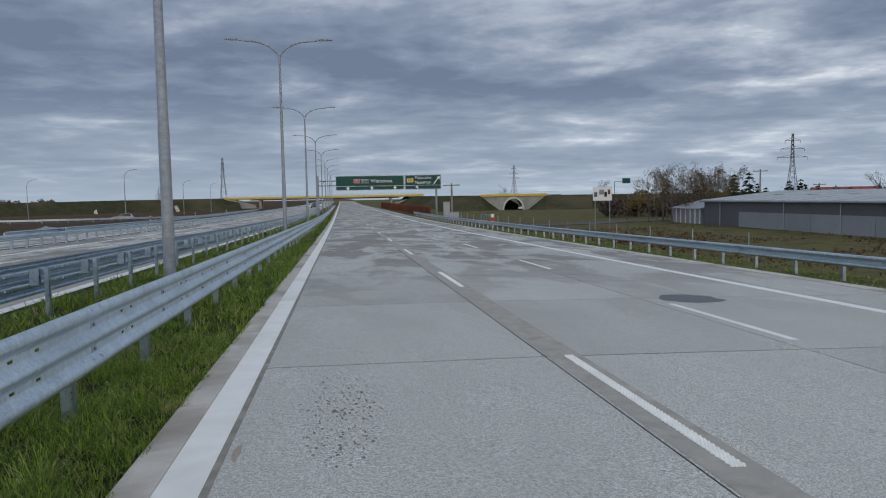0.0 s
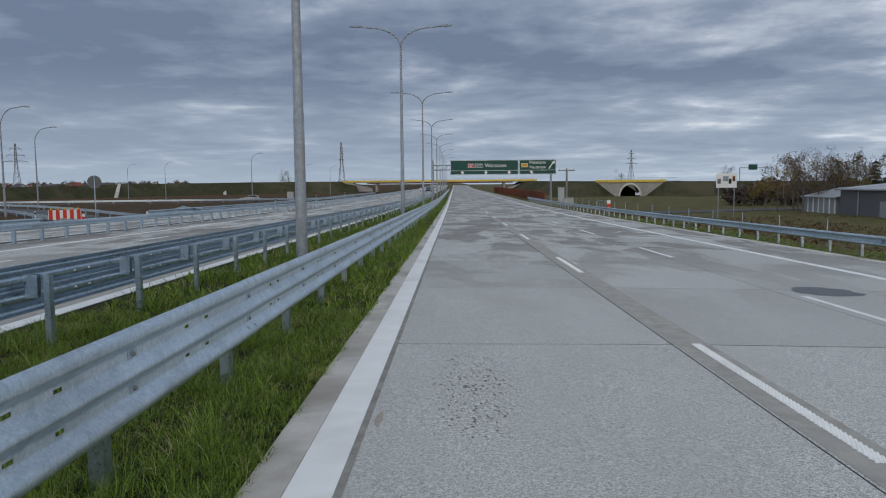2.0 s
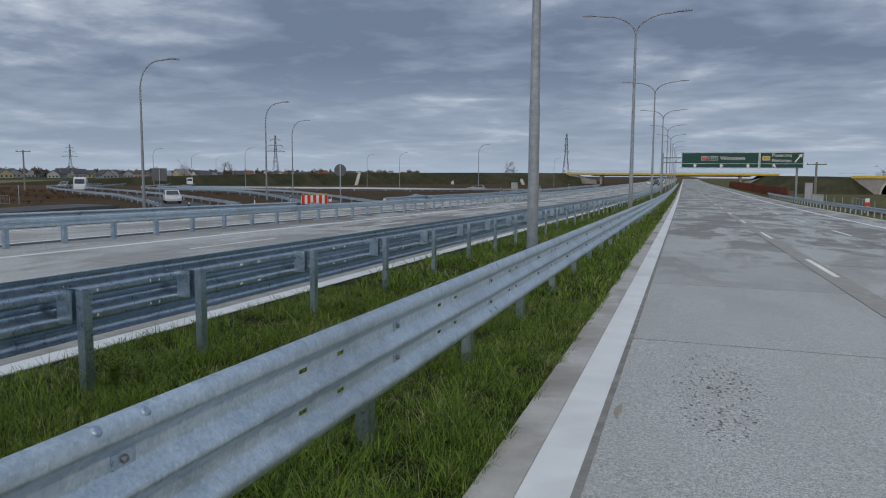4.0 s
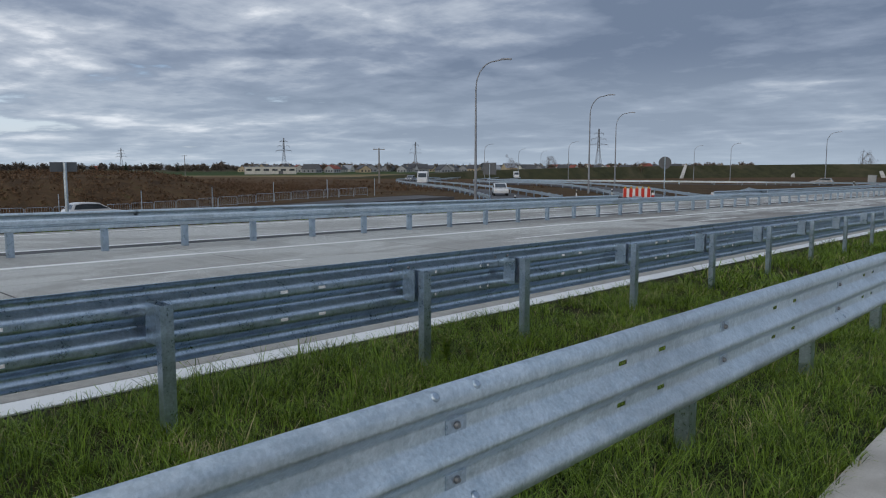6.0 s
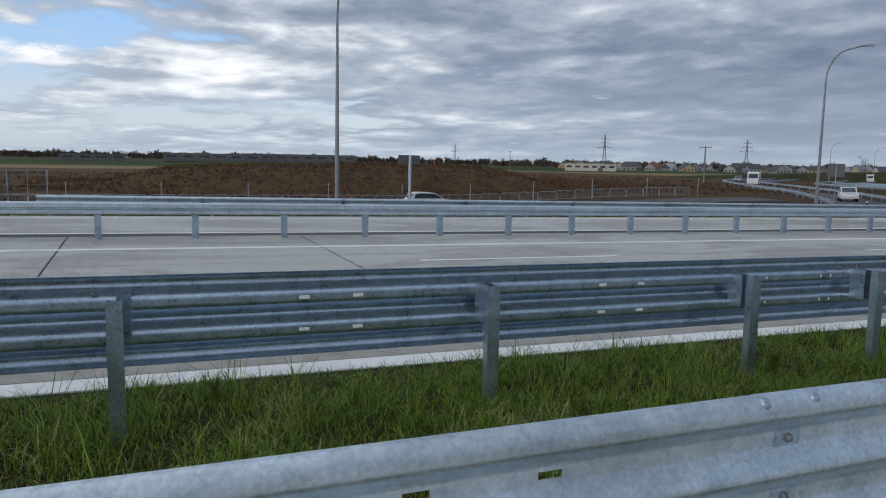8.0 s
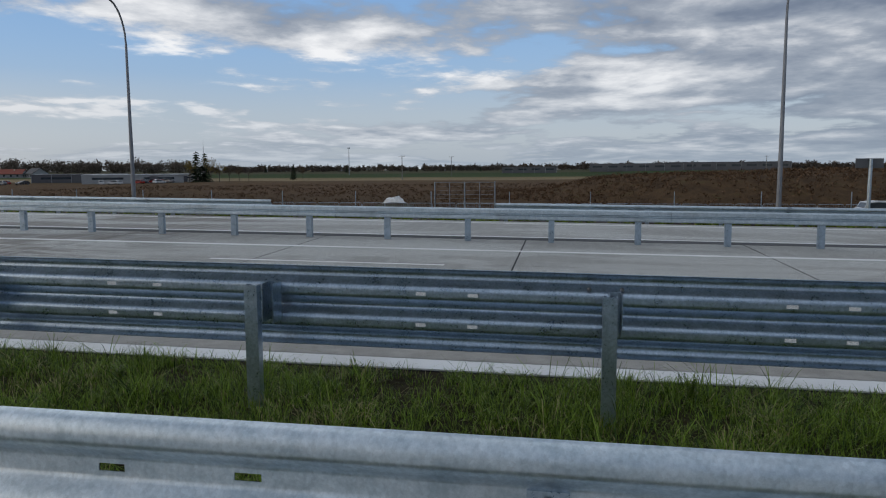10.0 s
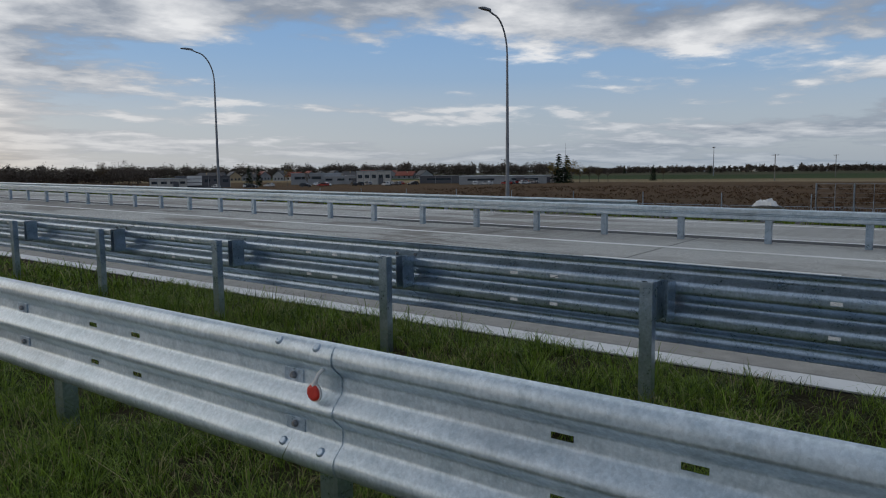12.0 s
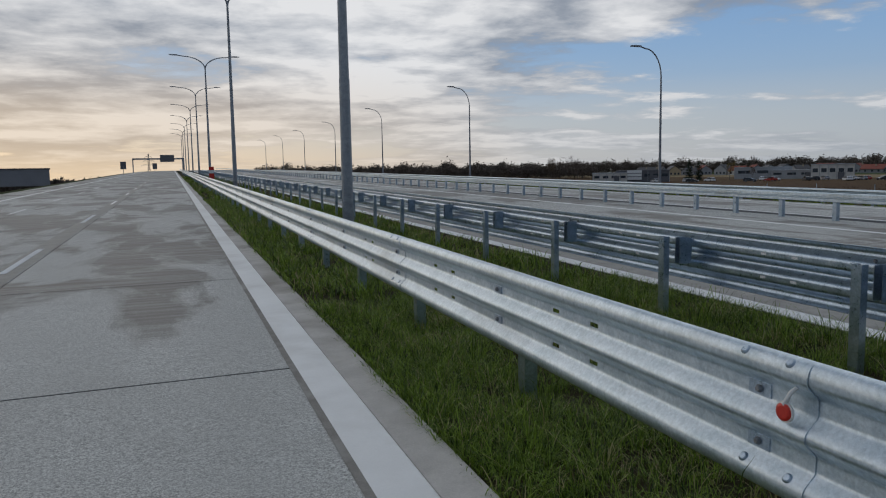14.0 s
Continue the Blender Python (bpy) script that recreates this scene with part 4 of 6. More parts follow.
# ---- embankments, bridge and arched underpass ahead ----
def embankment(name, crest, toe_side, label, half=6.0, base=-4.8):
    """crest: x, y, z along the top. A grassed bank with a flat top that falls to the ground on both sides."""
    g = Geo()
    n = len(crest)
    rows = []
    for i, (x, y, z) in enumerate(crest):
        a, b = crest[max(i - 1, 0)], crest[min(i + 1, n - 1)]
        d = Vector((b[0] - a[0], b[1] - a[1], 0)).normalized()
        s = Vector((-d.y, d.x, 0)) * toe_side
        run = (z - base) * 1.7
        rows.append([(x + s.x * (half + run), y + s.y * (half + run), base), (x + s.x * half, y + s.y * half, z),
                     (x - s.x * half, y - s.y * half, z), (x - s.x * (half + run), y - s.y * (half + run), base)])
    vs = [p for r in rows for p in r]
    fs = [(4 * i + k, 4 * i + k + 1, 4 * i + k + 5, 4 * i + k + 4) for i in range(n - 1) for k in range(3)]
    fs += [(0, 1, 2, 3), tuple(4 * (n - 1) + k for k in (3, 2, 1, 0))]
    g.add(vs, fs)
    return structure(name, g, M["slope"], label, "embankment")


BY = 400.0
embankment("embankment", [(-56, 404, 2.9), (-110, 385, 2.8), (-150, 330, 2.2), (-172, 270, 1.3), (-185, 225, 0.2), (-195, 190, -1.2), (-205, 160, -2.6)], -1, "dark grassy embankment carrying a slip road up to the bridge")
embankment("embankment", [(40, 404, 2.2), (66, 350, 1.8), (68, 332, 1.7)], 1, "dark grassy embankment beside the bridge abutment")
embankment("embankment", [(94, 316, 1.5), (140, 312, 1.2), (220, 318, 1.0), (330, 330, 1.0)], -1, "grassy embankment running past the underpass")


def bridge():
    ob = thing("road_bridge", "concrete road bridge with a yellow painted edge beam", "bridge")
    part("deck", Geo().box((-8, BY, 2.45), (100, 11, 0.9)), M["con_wall"], ob)
    part("girder", Geo().box((-8, BY - 3.6, 1.75), (78, 1.1, 0.55)), M["rust"], ob, "brown steel girder in shade")
    part("girder", Geo().box((-8, BY + 3.6, 1.75), (78, 1.1, 0.55)), M["rust"], ob, "brown steel girder in shade")
    part("edge_beam", Geo().box((-8, BY - 5.6, 2.75), (104, 0.25, 0.95)), M["yellow"], ob, "yellow edge beam")
    part("edge_beam", Geo().box((-8, BY + 5.6, 2.75), (104, 0.25, 0.95)), M["yellow"], ob, "yellow edge beam")
    for z in (3.6, 3.95, 4.3):
        part("handrail", Geo().tube([(-62, BY - 5.6, z), (46, BY - 5.6, z)], 0.05, 5), M["gal"], ob)
    for k in range(37):
        part("rail_post", Geo().box((-62 + 3 * k, BY - 5.6, 3.75), (0.1, 0.1, 1.1)), M["gal"], ob)
    for x in (-42, 26.5):
        part("pier", Geo().box((x, BY, -0.6), (1.2, 8, 4.6)), M["con_wall"], ob)
    for s, x0, x1 in ((-1, -44, -57), (1, 28, 41)):
        part("abutment", Geo().prism([(x0, -2.6), (x0, -1.0), (x1, 2.4), (x1 + s * 2, 2.4), (x1 + s * 2, -2.6)], "y", BY - 5.4, BY + 5.4), M["con_wall"], ob, "sloped pale concrete abutment")


bridge()


def underpass():
    """An arched tunnel under the slip road, its pale ring on a concrete headwall."""
    cx, cy, z0, r = 72.2, 305.0, -4.6, 5.0
    ob = thing("underpass", "arched concrete underpass below the yellow-edged road", "underpass", m=pose(cx, cy, z0, 0, 0, -12) @ Matrix.Diagonal((0.8, 1, 1, 1)))
    arc = [(r * math.cos(a), r * 0.98 * math.sin(a)) for a in [math.pi * i / 24 for i in range(25)]]
    g = Geo()
    outer = [(-17, 5.6), (17, 5.6)]
    pts = [(x, 0.0, z) for x, z in arc]
    # headwall: fan from the arch to a wide trapezoid
    tops = [(17 - 34 * i / 24, 0.0, 5.9 if 0 < i < 24 else 5.9) for i in range(25)]
    o = pts + tops
    g.add(o, [(i, i + 1, 25 + i + 1, 25 + i) for i in range(24)])
    g.add([(5, 0, 0), (7.5, 0, 0), (17, 0, 5.9)], [(0, 1, 2)])
    g.add([(-5, 0, 0), (-7.5, 0, 0), (-17, 0, 5.9)], [(0, 2, 1)])
    part("headwall", g, M["con_wall"], ob)
    ring = Geo()
    for i in range(24):
        a0, a1 = math.pi * i / 24, math.pi * (i + 1) / 24
        q = [(rr * math.cos(a), yy, rr * 0.98 * math.sin(a)) for yy in (-0.35, 0.1) for a in (a0, a1) for rr in (r - 0.05, r + 0.75)]
        ring.add(q, [(0, 1, 3, 2), (1, 5, 7, 3), (0, 2, 6, 4)])
    part("ring", ring, M["render_wall"], ob, "pale arch ring")
    tube = Geo()
    tube.add([(x, y, z) for y in (0, 40) for x, z in arc], [(i, i + 1, 26 + i, 25 + i) for i in range(24)], True)
    part("vault", tube, M["con_wall"], ob)
    part("edge_beam", Geo().box((0, -0.4, 6.35), (35, 0.5, 0.95)), M["yellow"], ob, "yellow edge beam")
    part("handrail", Geo().tube([(-23, -0.4, 7.6), (23, -0.4, 7.6)], 0.06, 5), M["gal"], ob)
    part("roadway", Geo().box((0, 20, 6.1), (50, 40, 0.4)), M["asphalt"], ob)
    for s in (-1, 1):
        part("wing_slope", Geo().add([(s * 7.5, -0.1, 0), (s * 17, -0.1, 5.9), (s * 40, -0.1, 5.6), (s * 40, -12, -0.2), (s * 16, -12, -0.2)], [(0, 1, 2, 3, 4)]), M["slope"], ob, "dark grassy slope beside the arch")


underpass()
for x, y in ((-118, 372), (-86, 392), (-148, 322)):
    x0, y0 = x + 16, y - 14
    tagged(part("drain_chute", Geo().add([(x, y, 2.6), (x + 1.4, y, 2.6), (x0 - 8, y0 - 4, -3.4), (x0 - 9.6, y0 - 4, -3.4), (x, y, 2.2), (x + 1.4, y, 2.2), (x0 - 8, y0 - 4, -3.9), (x0 - 9.6, y0 - 4, -3.9)],
           [(0, 1, 2, 3), (0, 4, 5, 1), (1, 5, 6, 2), (3, 7, 4, 0)]), M["gutter"]), "pale concrete drainage chute down the bank", "drain", "drain chutes")


# ---- overhead sign ----
def words(text, size, mat, parent, m, align="LEFT"):
    cu = bpy.data.curves.new("lettering", "FONT")
    cu.body, cu.size, cu.align_x, cu.align_y, cu.extrude = text, size, align, "CENTER", 0.006
    cu.materials.append(mat)
    ob = new("lettering", cu)
    ob.parent, ob.matrix_basis = parent, m
    return ob


def gantry():
    y = 128.0
    z = 1.6 + 13.6 / 1294 * y
    x0, x1, x2 = -0.85, 10.95, 17.35
    h = 25.6 / 1294 * y
    ob = thing("sign_gantry", "steel gantry with green direction boards lettered in white", "road sign", m=Matrix.Translation((0, y, 0)))
    part("leg", Geo().tube([(16.5, 0.5, -3.4), (16.5, 0.5, z + h)], [0.2, 0.16], 10), M["pole"], ob)
    part("leg", Geo().tube([(-3.85, 0.5, -1.4), (-3.85, 0.5, z + h)], [0.2, 0.16], 10), M["pole"], ob)
    for zz in (z + 0.9, z + 1.7):
        part("crossbeam", Geo().tube([(-3.9, 0.5, zz), (16.6, 0.5, zz)], 0.09, 8), M["pole"], ob)
    for k in range(14):
        xx = -3.4 + 1.5 * k
        part("brace", Geo().tube([(xx, 0.5, z + 0.9), (xx + 0.75, 0.5, z + 1.7)], 0.04, 5), M["pole"], ob)
    for a, b in ((x0, x1 - 0.06), (x1 + 0.06, x2)):
        bd = part("board", Geo().box(((a + b) / 2, 0.2, z + h / 2), (b - a, 0.1, h)), M["green_sign"], ob, "green direction board with a white border")
        for zz, t in ((z + 0.06, 0.06), (z + h - 0.06, 0.06), (z + 0.72, 0.05)):
            part("border", Geo().box(((a + b) / 2, 0.14, zz), (b - a - 0.1, 0.012, t)), M["sign_white"], bd)
        for xx in (a + 0.06, b - 0.06):
            part("border", Geo().box((xx, 0.138, z + h / 2), (0.06, 0.012, h - 0.08)), M["sign_white"], bd)
    up = Matrix.Rotation(math.pi / 2, 4, "X")
    zt = z + 1.58
    for xx, w, mat, t, tm in ((2.75, 1.05, "sign_red", "S7", "sign_white"), (4.1, 1.25, "green_sign", "E77", "sign_white"), (11.95, 1.1, "sign_yellow", "721", "blackm")):
        part("route_plate", Geo().box((xx, 0.135, zt), (w, 0.015, 0.66)), M["sign_white"], ob)
        part("route_plate", Geo().box((xx, 0.12, zt), (w - 0.1, 0.02, 0.56)), M[mat], ob)
        words(t, 0.56, M[tm], ob, Matrix.Translation((xx, 0.10, zt)) @ up, "CENTER")
    words("Warszawa", 0.88, M["sign_white"], ob, Matrix.Translation((5.1, 0.13, zt)) @ up)
    words("Piaseczno", 0.74, M["sign_white"], ob, Matrix.Translation((12.75, 0.13, z + 2.05)) @ up)
    words("Nadarzyn", 0.74, M["sign_white"], ob, Matrix.Translation((12.75, 0.13, z + 1.22)) @ up)
    for xx in (1.25, 5.3, 9.3):
        g = Geo().prism([(-0.36, 0.02), (0, 0.34), (0.36, 0.02), (0.16, 0.02), (0.16, -0.24), (-0.16, -0.24), (-0.16, 0.02)], "y", 0.125, 0.14)
        part("arrow", g, M["sign_white"], ob, m=Matrix.Translation((xx, 0, z + 0.36)))
    g = Geo().prism([(-0.3, -0.16), (-0.3, 0.3), (0.16, 0.3), (0.03, 0.17), (0.24, -0.1), (0.06, -0.24), (-0.15, 0.0)], "y", 0.125, 0.14)
    part("arrow", g, M["sign_white"], ob, m=Matrix.Translation((13.2, 0, z + 0.34)))
    g = Geo().prism([(-0.55, -0.6), (-0.4, -0.7), (0.3, 0.25), (0.5, 0.1), (0.6, 0.7), (0.0, 0.5), (0.17, 0.37)], "y", 0.125, 0.14)
    part("arrow", g, M["sign_white"], ob, m=Matrix.Translation((16.55, 0, z + 1.6)))


gantry()


def noise_wall():
    ob = thing("noise_barrier", "rust-red ribbed noise barrier beside the carriageway", "noise barrier")
    for k in range(34):
        y = 122 + 4.0 * k
        x = 14.6 - 0.006 * (y - 122)
        zt = 0.0 + 0.0006 * (y - 122)
        part("panel", Geo().box((x, y + 2, (zt - 3.2) / 2), (0.16, 3.8, zt + 3.2)), M["rust"], ob)
        part("post", Geo().box((x, y, (zt - 3.0) / 2), (0.24, 0.2, zt + 3.2)), M["rust"], ob)
        for j in range(4):
            part("rib", Geo().box((x - 0.10, y + 0.6 + 0.9 * j, (zt - 3.2) / 2), (0.06, 0.12, zt + 3.1)), M["rust"], ob)


noise_wall()


def cabinet(x, y, z, w, h):
    ob = thing("cabinet", "small pale roadside equipment cabinet", "cabinet", m=Matrix.Translation((x, y, z)))
    part("body", Geo().box((0, 0, h / 2), (w, w * 0.6, h)), M["clad_lite"], ob)
    part("cap", Geo().box((0, 0, h + 0.04), (w * 1.08, w * 0.7, 0.08)), M["clad_mid"], ob)


cabinet(15.9, 112, land(15.9, 112), 0.9, 2.6)
cabinet(16.4, 108, land(16.4, 108), 1.4, 1.2)
cabinet(*polar(-12.6, 200), -2.6, 1.6, 2.2)


# ---- pylons and utility poles ----
def pylon(az, d, top, turn=15, label="lattice steel power pylon with crossarms"):
    x, y = polar(az, d)
    z0 = -4.0
    h = top - z0
    ob = thing("power_pylon", label, "pylon", "power pylons", m=pose(x, y, z0, 0, 0, -az + turn) @ Matrix.Scale(h / 40.0, 4))
    for nm, me in PYLON:
        part(nm, me, None, ob)


def pylon_parts():
    out = []

    def half(z):
        return 3.2 - 2.35 * min(z / 24, 1.0) - 0.45 * max(0, (z - 24) / 16)
    zs = [0, 6, 11, 15.5, 19, 22, 24.5, 27, 29.5, 32, 34.5, 37, 40]
    for sx, sy in ((1, 1), (1, -1), (-1, 1), (-1, -1)):
        out.append(("leg", Geo().tube([(sx * half(z), sy * half(z), z) for z in zs], 0.17, 4).mesh("leg", M["lattice"])))
    for a, b in zip(zs, zs[1:]):
        g = Geo()
        for s in (1, -1):
            g.tube([(-half(a), s * half(a), a), (half(b), s * half(b), b)], 0.09, 3, False)
            g.tube([(half(a), s * half(a), a), (-half(b), s * half(b), b)], 0.09, 3, False)
            g.tube([(s * half(a), -half(a), a), (s * half(b), half(b), b)], 0.09, 3, False)
        out.append(("bracing", g.mesh("bracing", M["lattice"])))
    for z, w in ((26, 8.5), (31, 6.5), (36, 4.2)):
        g = Geo()
        g.tube([(-w, 0, z), (w, 0, z)], 0.16, 4)
        g.tube([(-w, 0, z), (0, 0, z + 1.6), (w, 0, z)], 0.1, 4)
        for s in (-1, 1):
            g.tube([(s * w, 0, z), (s * w, 0, z - 1.7)], 0.13, 4)
        out.append(("crossarm", g.mesh("crossarm", M["lattice"])))
    return out


PYLON = pylon_parts()
for az, d, e in ((-54.9, 620, 50), (-44.9, 700, 43.5), (-30.9, 560, 65), (-66.3, 900, 31), (-8.7, 520, 72), (13.4, 600, 53), (33.2, 420, 89), (178.5, 520, 38)):
    pylon(az, d, 1.6 + e / 1294 * d, 78 if az == -8.7 else 50 if az == 13.4 else 15)


def utility_pole(az, d, top, yaw=0.0):
    x, y = polar(az, d)
    z0 = land(x, y)
    h = top - z0
    ob = thing("utility_pole", "slim concrete utility pole with a crossarm", "utility pole", "utility poles", m=pose(x, y, z0, 0, 0, -az + yaw))
    part("shaft", Geo().tube([(0, 0, -0.2), (0, 0, h)], [0.2, 0.13], 8), M["pole_wood"], ob)
    part("crossarm", Geo().box((0, 0, h - 0.3), (2.6, 0.14, 0.16)), M["pole_wood"], ob)
    for s in (-1.15, 0, 1.15):
        part("insulator", Geo().tube([(s, 0, h - 0.2), (s, 0, h + 0.1)], [0.06, 0.04], 6), M["render_wall"], ob)


for az, d, e in ((-47.6, 170, 33), (-62.0, 420, 20), (-102.3, 300, 22), (8.5, 118, 23), (34.8, 190, 10), (-75.5, 520, 16), (-98.5, 420, 20), (31.0, 150, 34)):
    utility_pole(az, d, 1.6 + e / 1294 * d)
x, y = polar(-106.4, 420)
mast = thing("mast", "thin light mast above distant roofs", "mast", m=Matrix.Translation((x, y, -2)))
part("shaft", Geo().tube([(0, 0, 0), (0, 0, 15)], [0.25, 0.12], 6), M["pole_far"], mast)
part("head", Geo().box((0, 0, 15), (1.2, 1.2, 0.5)), M["pole_far"], mast)
x, y = polar(-117.1, 420)
mast = thing("mast", "thin aerial mast above distant trees", "mast", m=Matrix.Translation((x, y, -2)))
part("shaft", Geo().tube([(0, 0, 0), (0, 0, 19)], [0.2, 0.06], 6), M["pole_far"], mast)


# ---- buildings ----
def gable_house(x, y, z, yaw, w, d, h, rise, wall, roof, label="detached house with a pitched roof", storeys=1):
    ob = thing("house", label, "house", "houses", m=pose(x, y, z, 0, 0, yaw))
    part("wall", Geo().prism([(-w / 2, -0.5), (w / 2, -0.5), (w / 2, h), (0, h + rise), (-w / 2, h)], "y", -d / 2, d / 2), M[wall], ob)
    for s in (-1, 1):
        q = [(s * (w / 2 + 0.5), h - 0.45), (0, h + rise + 0.08), (0, h + rise + 0.33), (s * (w / 2 + 0.5), h - 0.2)]
        part("roof", Geo().prism(q, "y", -d / 2 - 0.4, d / 2 + 0.4), M[roof], ob)
    part("chimney", Geo().box((w * 0.18, d * 0.1, h + rise * 0.9), (0.6, 0.6, 1.4)), M["render_ochre"], ob)
    for s in (-1, 1):
        for k in range(storeys):
            for j in (-0.28, 0.02, 0.3):
                part("window", Geo().box((w * j, s * (d / 2 + 0.02), 1.5 + 2.7 * k), (1.2, 0.06, 1.3)), M["pane"], ob)
                part("window", Geo().box((s * (w / 2 + 0.02), d * j, 1.5 + 2.7 * k), (0.06, 1.2, 1.3)), M["pane"], ob)


def hall(x, y, z, yaw, w, d, h, wall, roof, label, panels=6, name="warehouse", windows=0):
    """A flat-roofed hall with cladding bays, a roof edge and a band of windows; its front faces -y."""
    ob = thing(name, label, "building", "commercial buildings", m=pose(x, y, z, 0, 0, yaw))
    part("wall", Geo().box((0, 0, h / 2 - 0.2), (w, d, h + 0.4)), M[wall], ob)
    part("roof", Geo().box((0, 0, h + 0.12), (w + 0.4, d + 0.4, 0.3)), M[roof], ob)
    for k in range(panels + 1):
        part("downpipe", Geo().box((-w / 2 + w * k / panels, -d / 2 - 0.06, h / 2), (0.16, 0.12, h)), M["clad_lite"], ob)
    for k in range(windows):
        part("window", Geo().box((-w / 2 + w * (k + 0.5) / windows, -d / 2 - 0.03, h * 0.62), (w / windows * 0.62, 0.08, h * 0.26)), M["pane"], ob)
    part("door", Geo().box((w * 0.2, -d / 2 - 0.04, 1.3), (min(3.0, w * 0.15), 0.08, 2.6)), M["clad_dark"], ob)


def big_warehouse():
    """Low grey storage hall on the low ground: eaves 4.5 m, a shallow pale roof."""
    x0, ya, yb, z0, eave, ridge = 66.5, 40.0, 129.0, -4.7, -0.15, 1.35
    ob = thing("warehouse", "long low warehouse with grey wall panels and a pale metal roof", "warehouse")
    part("wall", Geo().prism([(x0, z0 - 0.5), (x0 + 30, z0 - 0.5), (x0 + 30, eave), (x0 + 15, ridge - 0.1), (x0, eave)], "y", ya, yb), M["clad_dark"], ob)
    n = 12
    for k in range(n):
        a, b = ya + (yb - 12 - ya) * k / n, ya + (yb - 12 - ya) * (k + 1) / n
        part("wall_panel", Geo().box((x0 - 0.05, (a + b) / 2, z0 + 1.45), (0.08, b - a - 0.08, 2.7)), M["clad_mid"], ob, "mid-grey wall panel")
        if k % 2 == 0:
            part("downpipe", Geo().tube([(x0 - 0.2, a, z0), (x0 - 0.2, a, eave)], 0.09, 6), M["clad_lite"], ob)
    part("downpipe", Geo().tube([(x0 - 0.2, yb - 6, z0), (x0 - 0.2, yb - 6, eave)], 0.09, 6), M["clad_lite"], ob)
    for s in (0, 1):
        xa, xb = (x0 - 0.6, x0 + 15) if s == 0 else (x0 + 15, x0 + 30.6)
        za, zb = (eave, ridge) if s == 0 else (ridge, eave)
        part("roof", Geo().prism([(xa, za), (xb, zb), (xb, zb + 0.22), (xa, za + 0.22)], "y", ya - 0.5, yb + 0.5), M["roof_metal"], ob)
    part("gutter", Geo().tube([(x0 - 0.65, ya - 0.5, eave + 0.02), (x0 - 0.65, yb + 0.5, eave + 0.02)], 0.13, 6), M["clad_mid"], ob)
    for k in range(9):
        yy = ya + 4 + 9.2 * k
        part("skylight", Geo().box((x0 + 9, yy, eave + 1.02), (3.2, 2.4, 0.12), m=None), M["clad_mid"], ob)
    for k in range(22):
        yy = ya + 4.0 * k
        part("seam", Geo().prism([(x0 - 0.6, eave + 0.22), (x0 + 15, ridge + 0.22), (x0 + 15, ridge + 0.27), (x0 - 0.6, eave + 0.27)], "y", yy, yy + 0.06), M["clad_lite"], ob)


big_warehouse()


def shed():
    ob = thing("shed", "pale translucent shed with white posts and a sloping roof", "shed", m=Matrix.Translation((66.5, 136.5, -4.7)))
    part("wall", Geo().prism([(0, -0.4), (14, -0.4), (14, 3.9), (7, 4.6), (0, 3.1)], "y", -6.0, 6.0), M["clad_mid"], ob)
    part("roof", Geo().prism([(-0.4, 3.05), (7, 4.62), (7, 4.8), (-0.4, 3.2)], "y", -6.3, 6.3), M["roof_metal"], ob)
    for k in range(7):
        part("post", Geo().box((-0.06, -5.9 + 1.96 * k, 1.5), (0.12, 0.22, 3.1)), M["sign_white"], ob)


shed()


def red_house(x, y, z):
    gable_house(x, y, z, 70, 15, 18, 4.2, 3.4, "render_ochre", "roof_red", "house with a broad red tiled roof behind the warehouse")


red_house(*polar(36.4, 250), -5.6)
HOUSE_WALLS = ("render_wall", "render_ochre", "clad_lite", "clad_mid", "clad_mid")
HOUSE_ROOFS = ("roof_dark", "roof_dark", "roof_dark", "clad_mid", "roof_dark", "roof_red")
hrng = random.Random(5)
for k in range(46):
    az = -58 + 36 * (k + hrng.random() * 0.7) / 46
    d = hrng.uniform(600, 740)
    x, y = polar(az, d)
    gable_house(x, y, -3.3 + hrng.uniform(0, 0.5), hrng.choice((20, 65, 110, 155)), hrng.uniform(8, 11), hrng.uniform(9, 14), hrng.uniform(2.8, 4.4), hrng.uniform(2.4, 3.6), hrng.choice(HOUSE_WALLS), hrng.choice(HOUSE_ROOFS),
                hrng.choice(("pale detached house with a dark pitched roof", "rendered house at the edge of the fields")))
for k in range(44):
    az = -62 - 56 * (k + hrng.random() * 0.7) / 44
    d = hrng.uniform(900, 1150)
    x, y = polar(az, d)
    gable_house(x, y, -3.4 + hrng.uniform(0, 0.5), hrng.choice((20, 65, 110, 155)), hrng.uniform(8, 14), hrng.uniform(10, 18), hrng.uniform(2.8, 4.4), hrng.uniform(1.6, 3.4), hrng.choice(HOUSE_WALLS), hrng.choice(HOUSE_ROOFS),
                "distant house on the skyline of the fields")
for k in range(16):
    az = -128 - 17 * (k + hrng.random() * 0.7) / 16
    x, y = polar(az, hrng.uniform(520, 600))
    gable_house(x, y, -3.2, hrng.choice((20, 65, 110, 155)), hrng.uniform(8, 11), hrng.uniform(9, 14), hrng.uniform(2.8, 4.0), hrng.uniform(2.4, 3.4), hrng.choice(HOUSE_WALLS), hrng.choice(("roof_red", "roof_dark", "roof_dark")), "house with a red roof among trees")
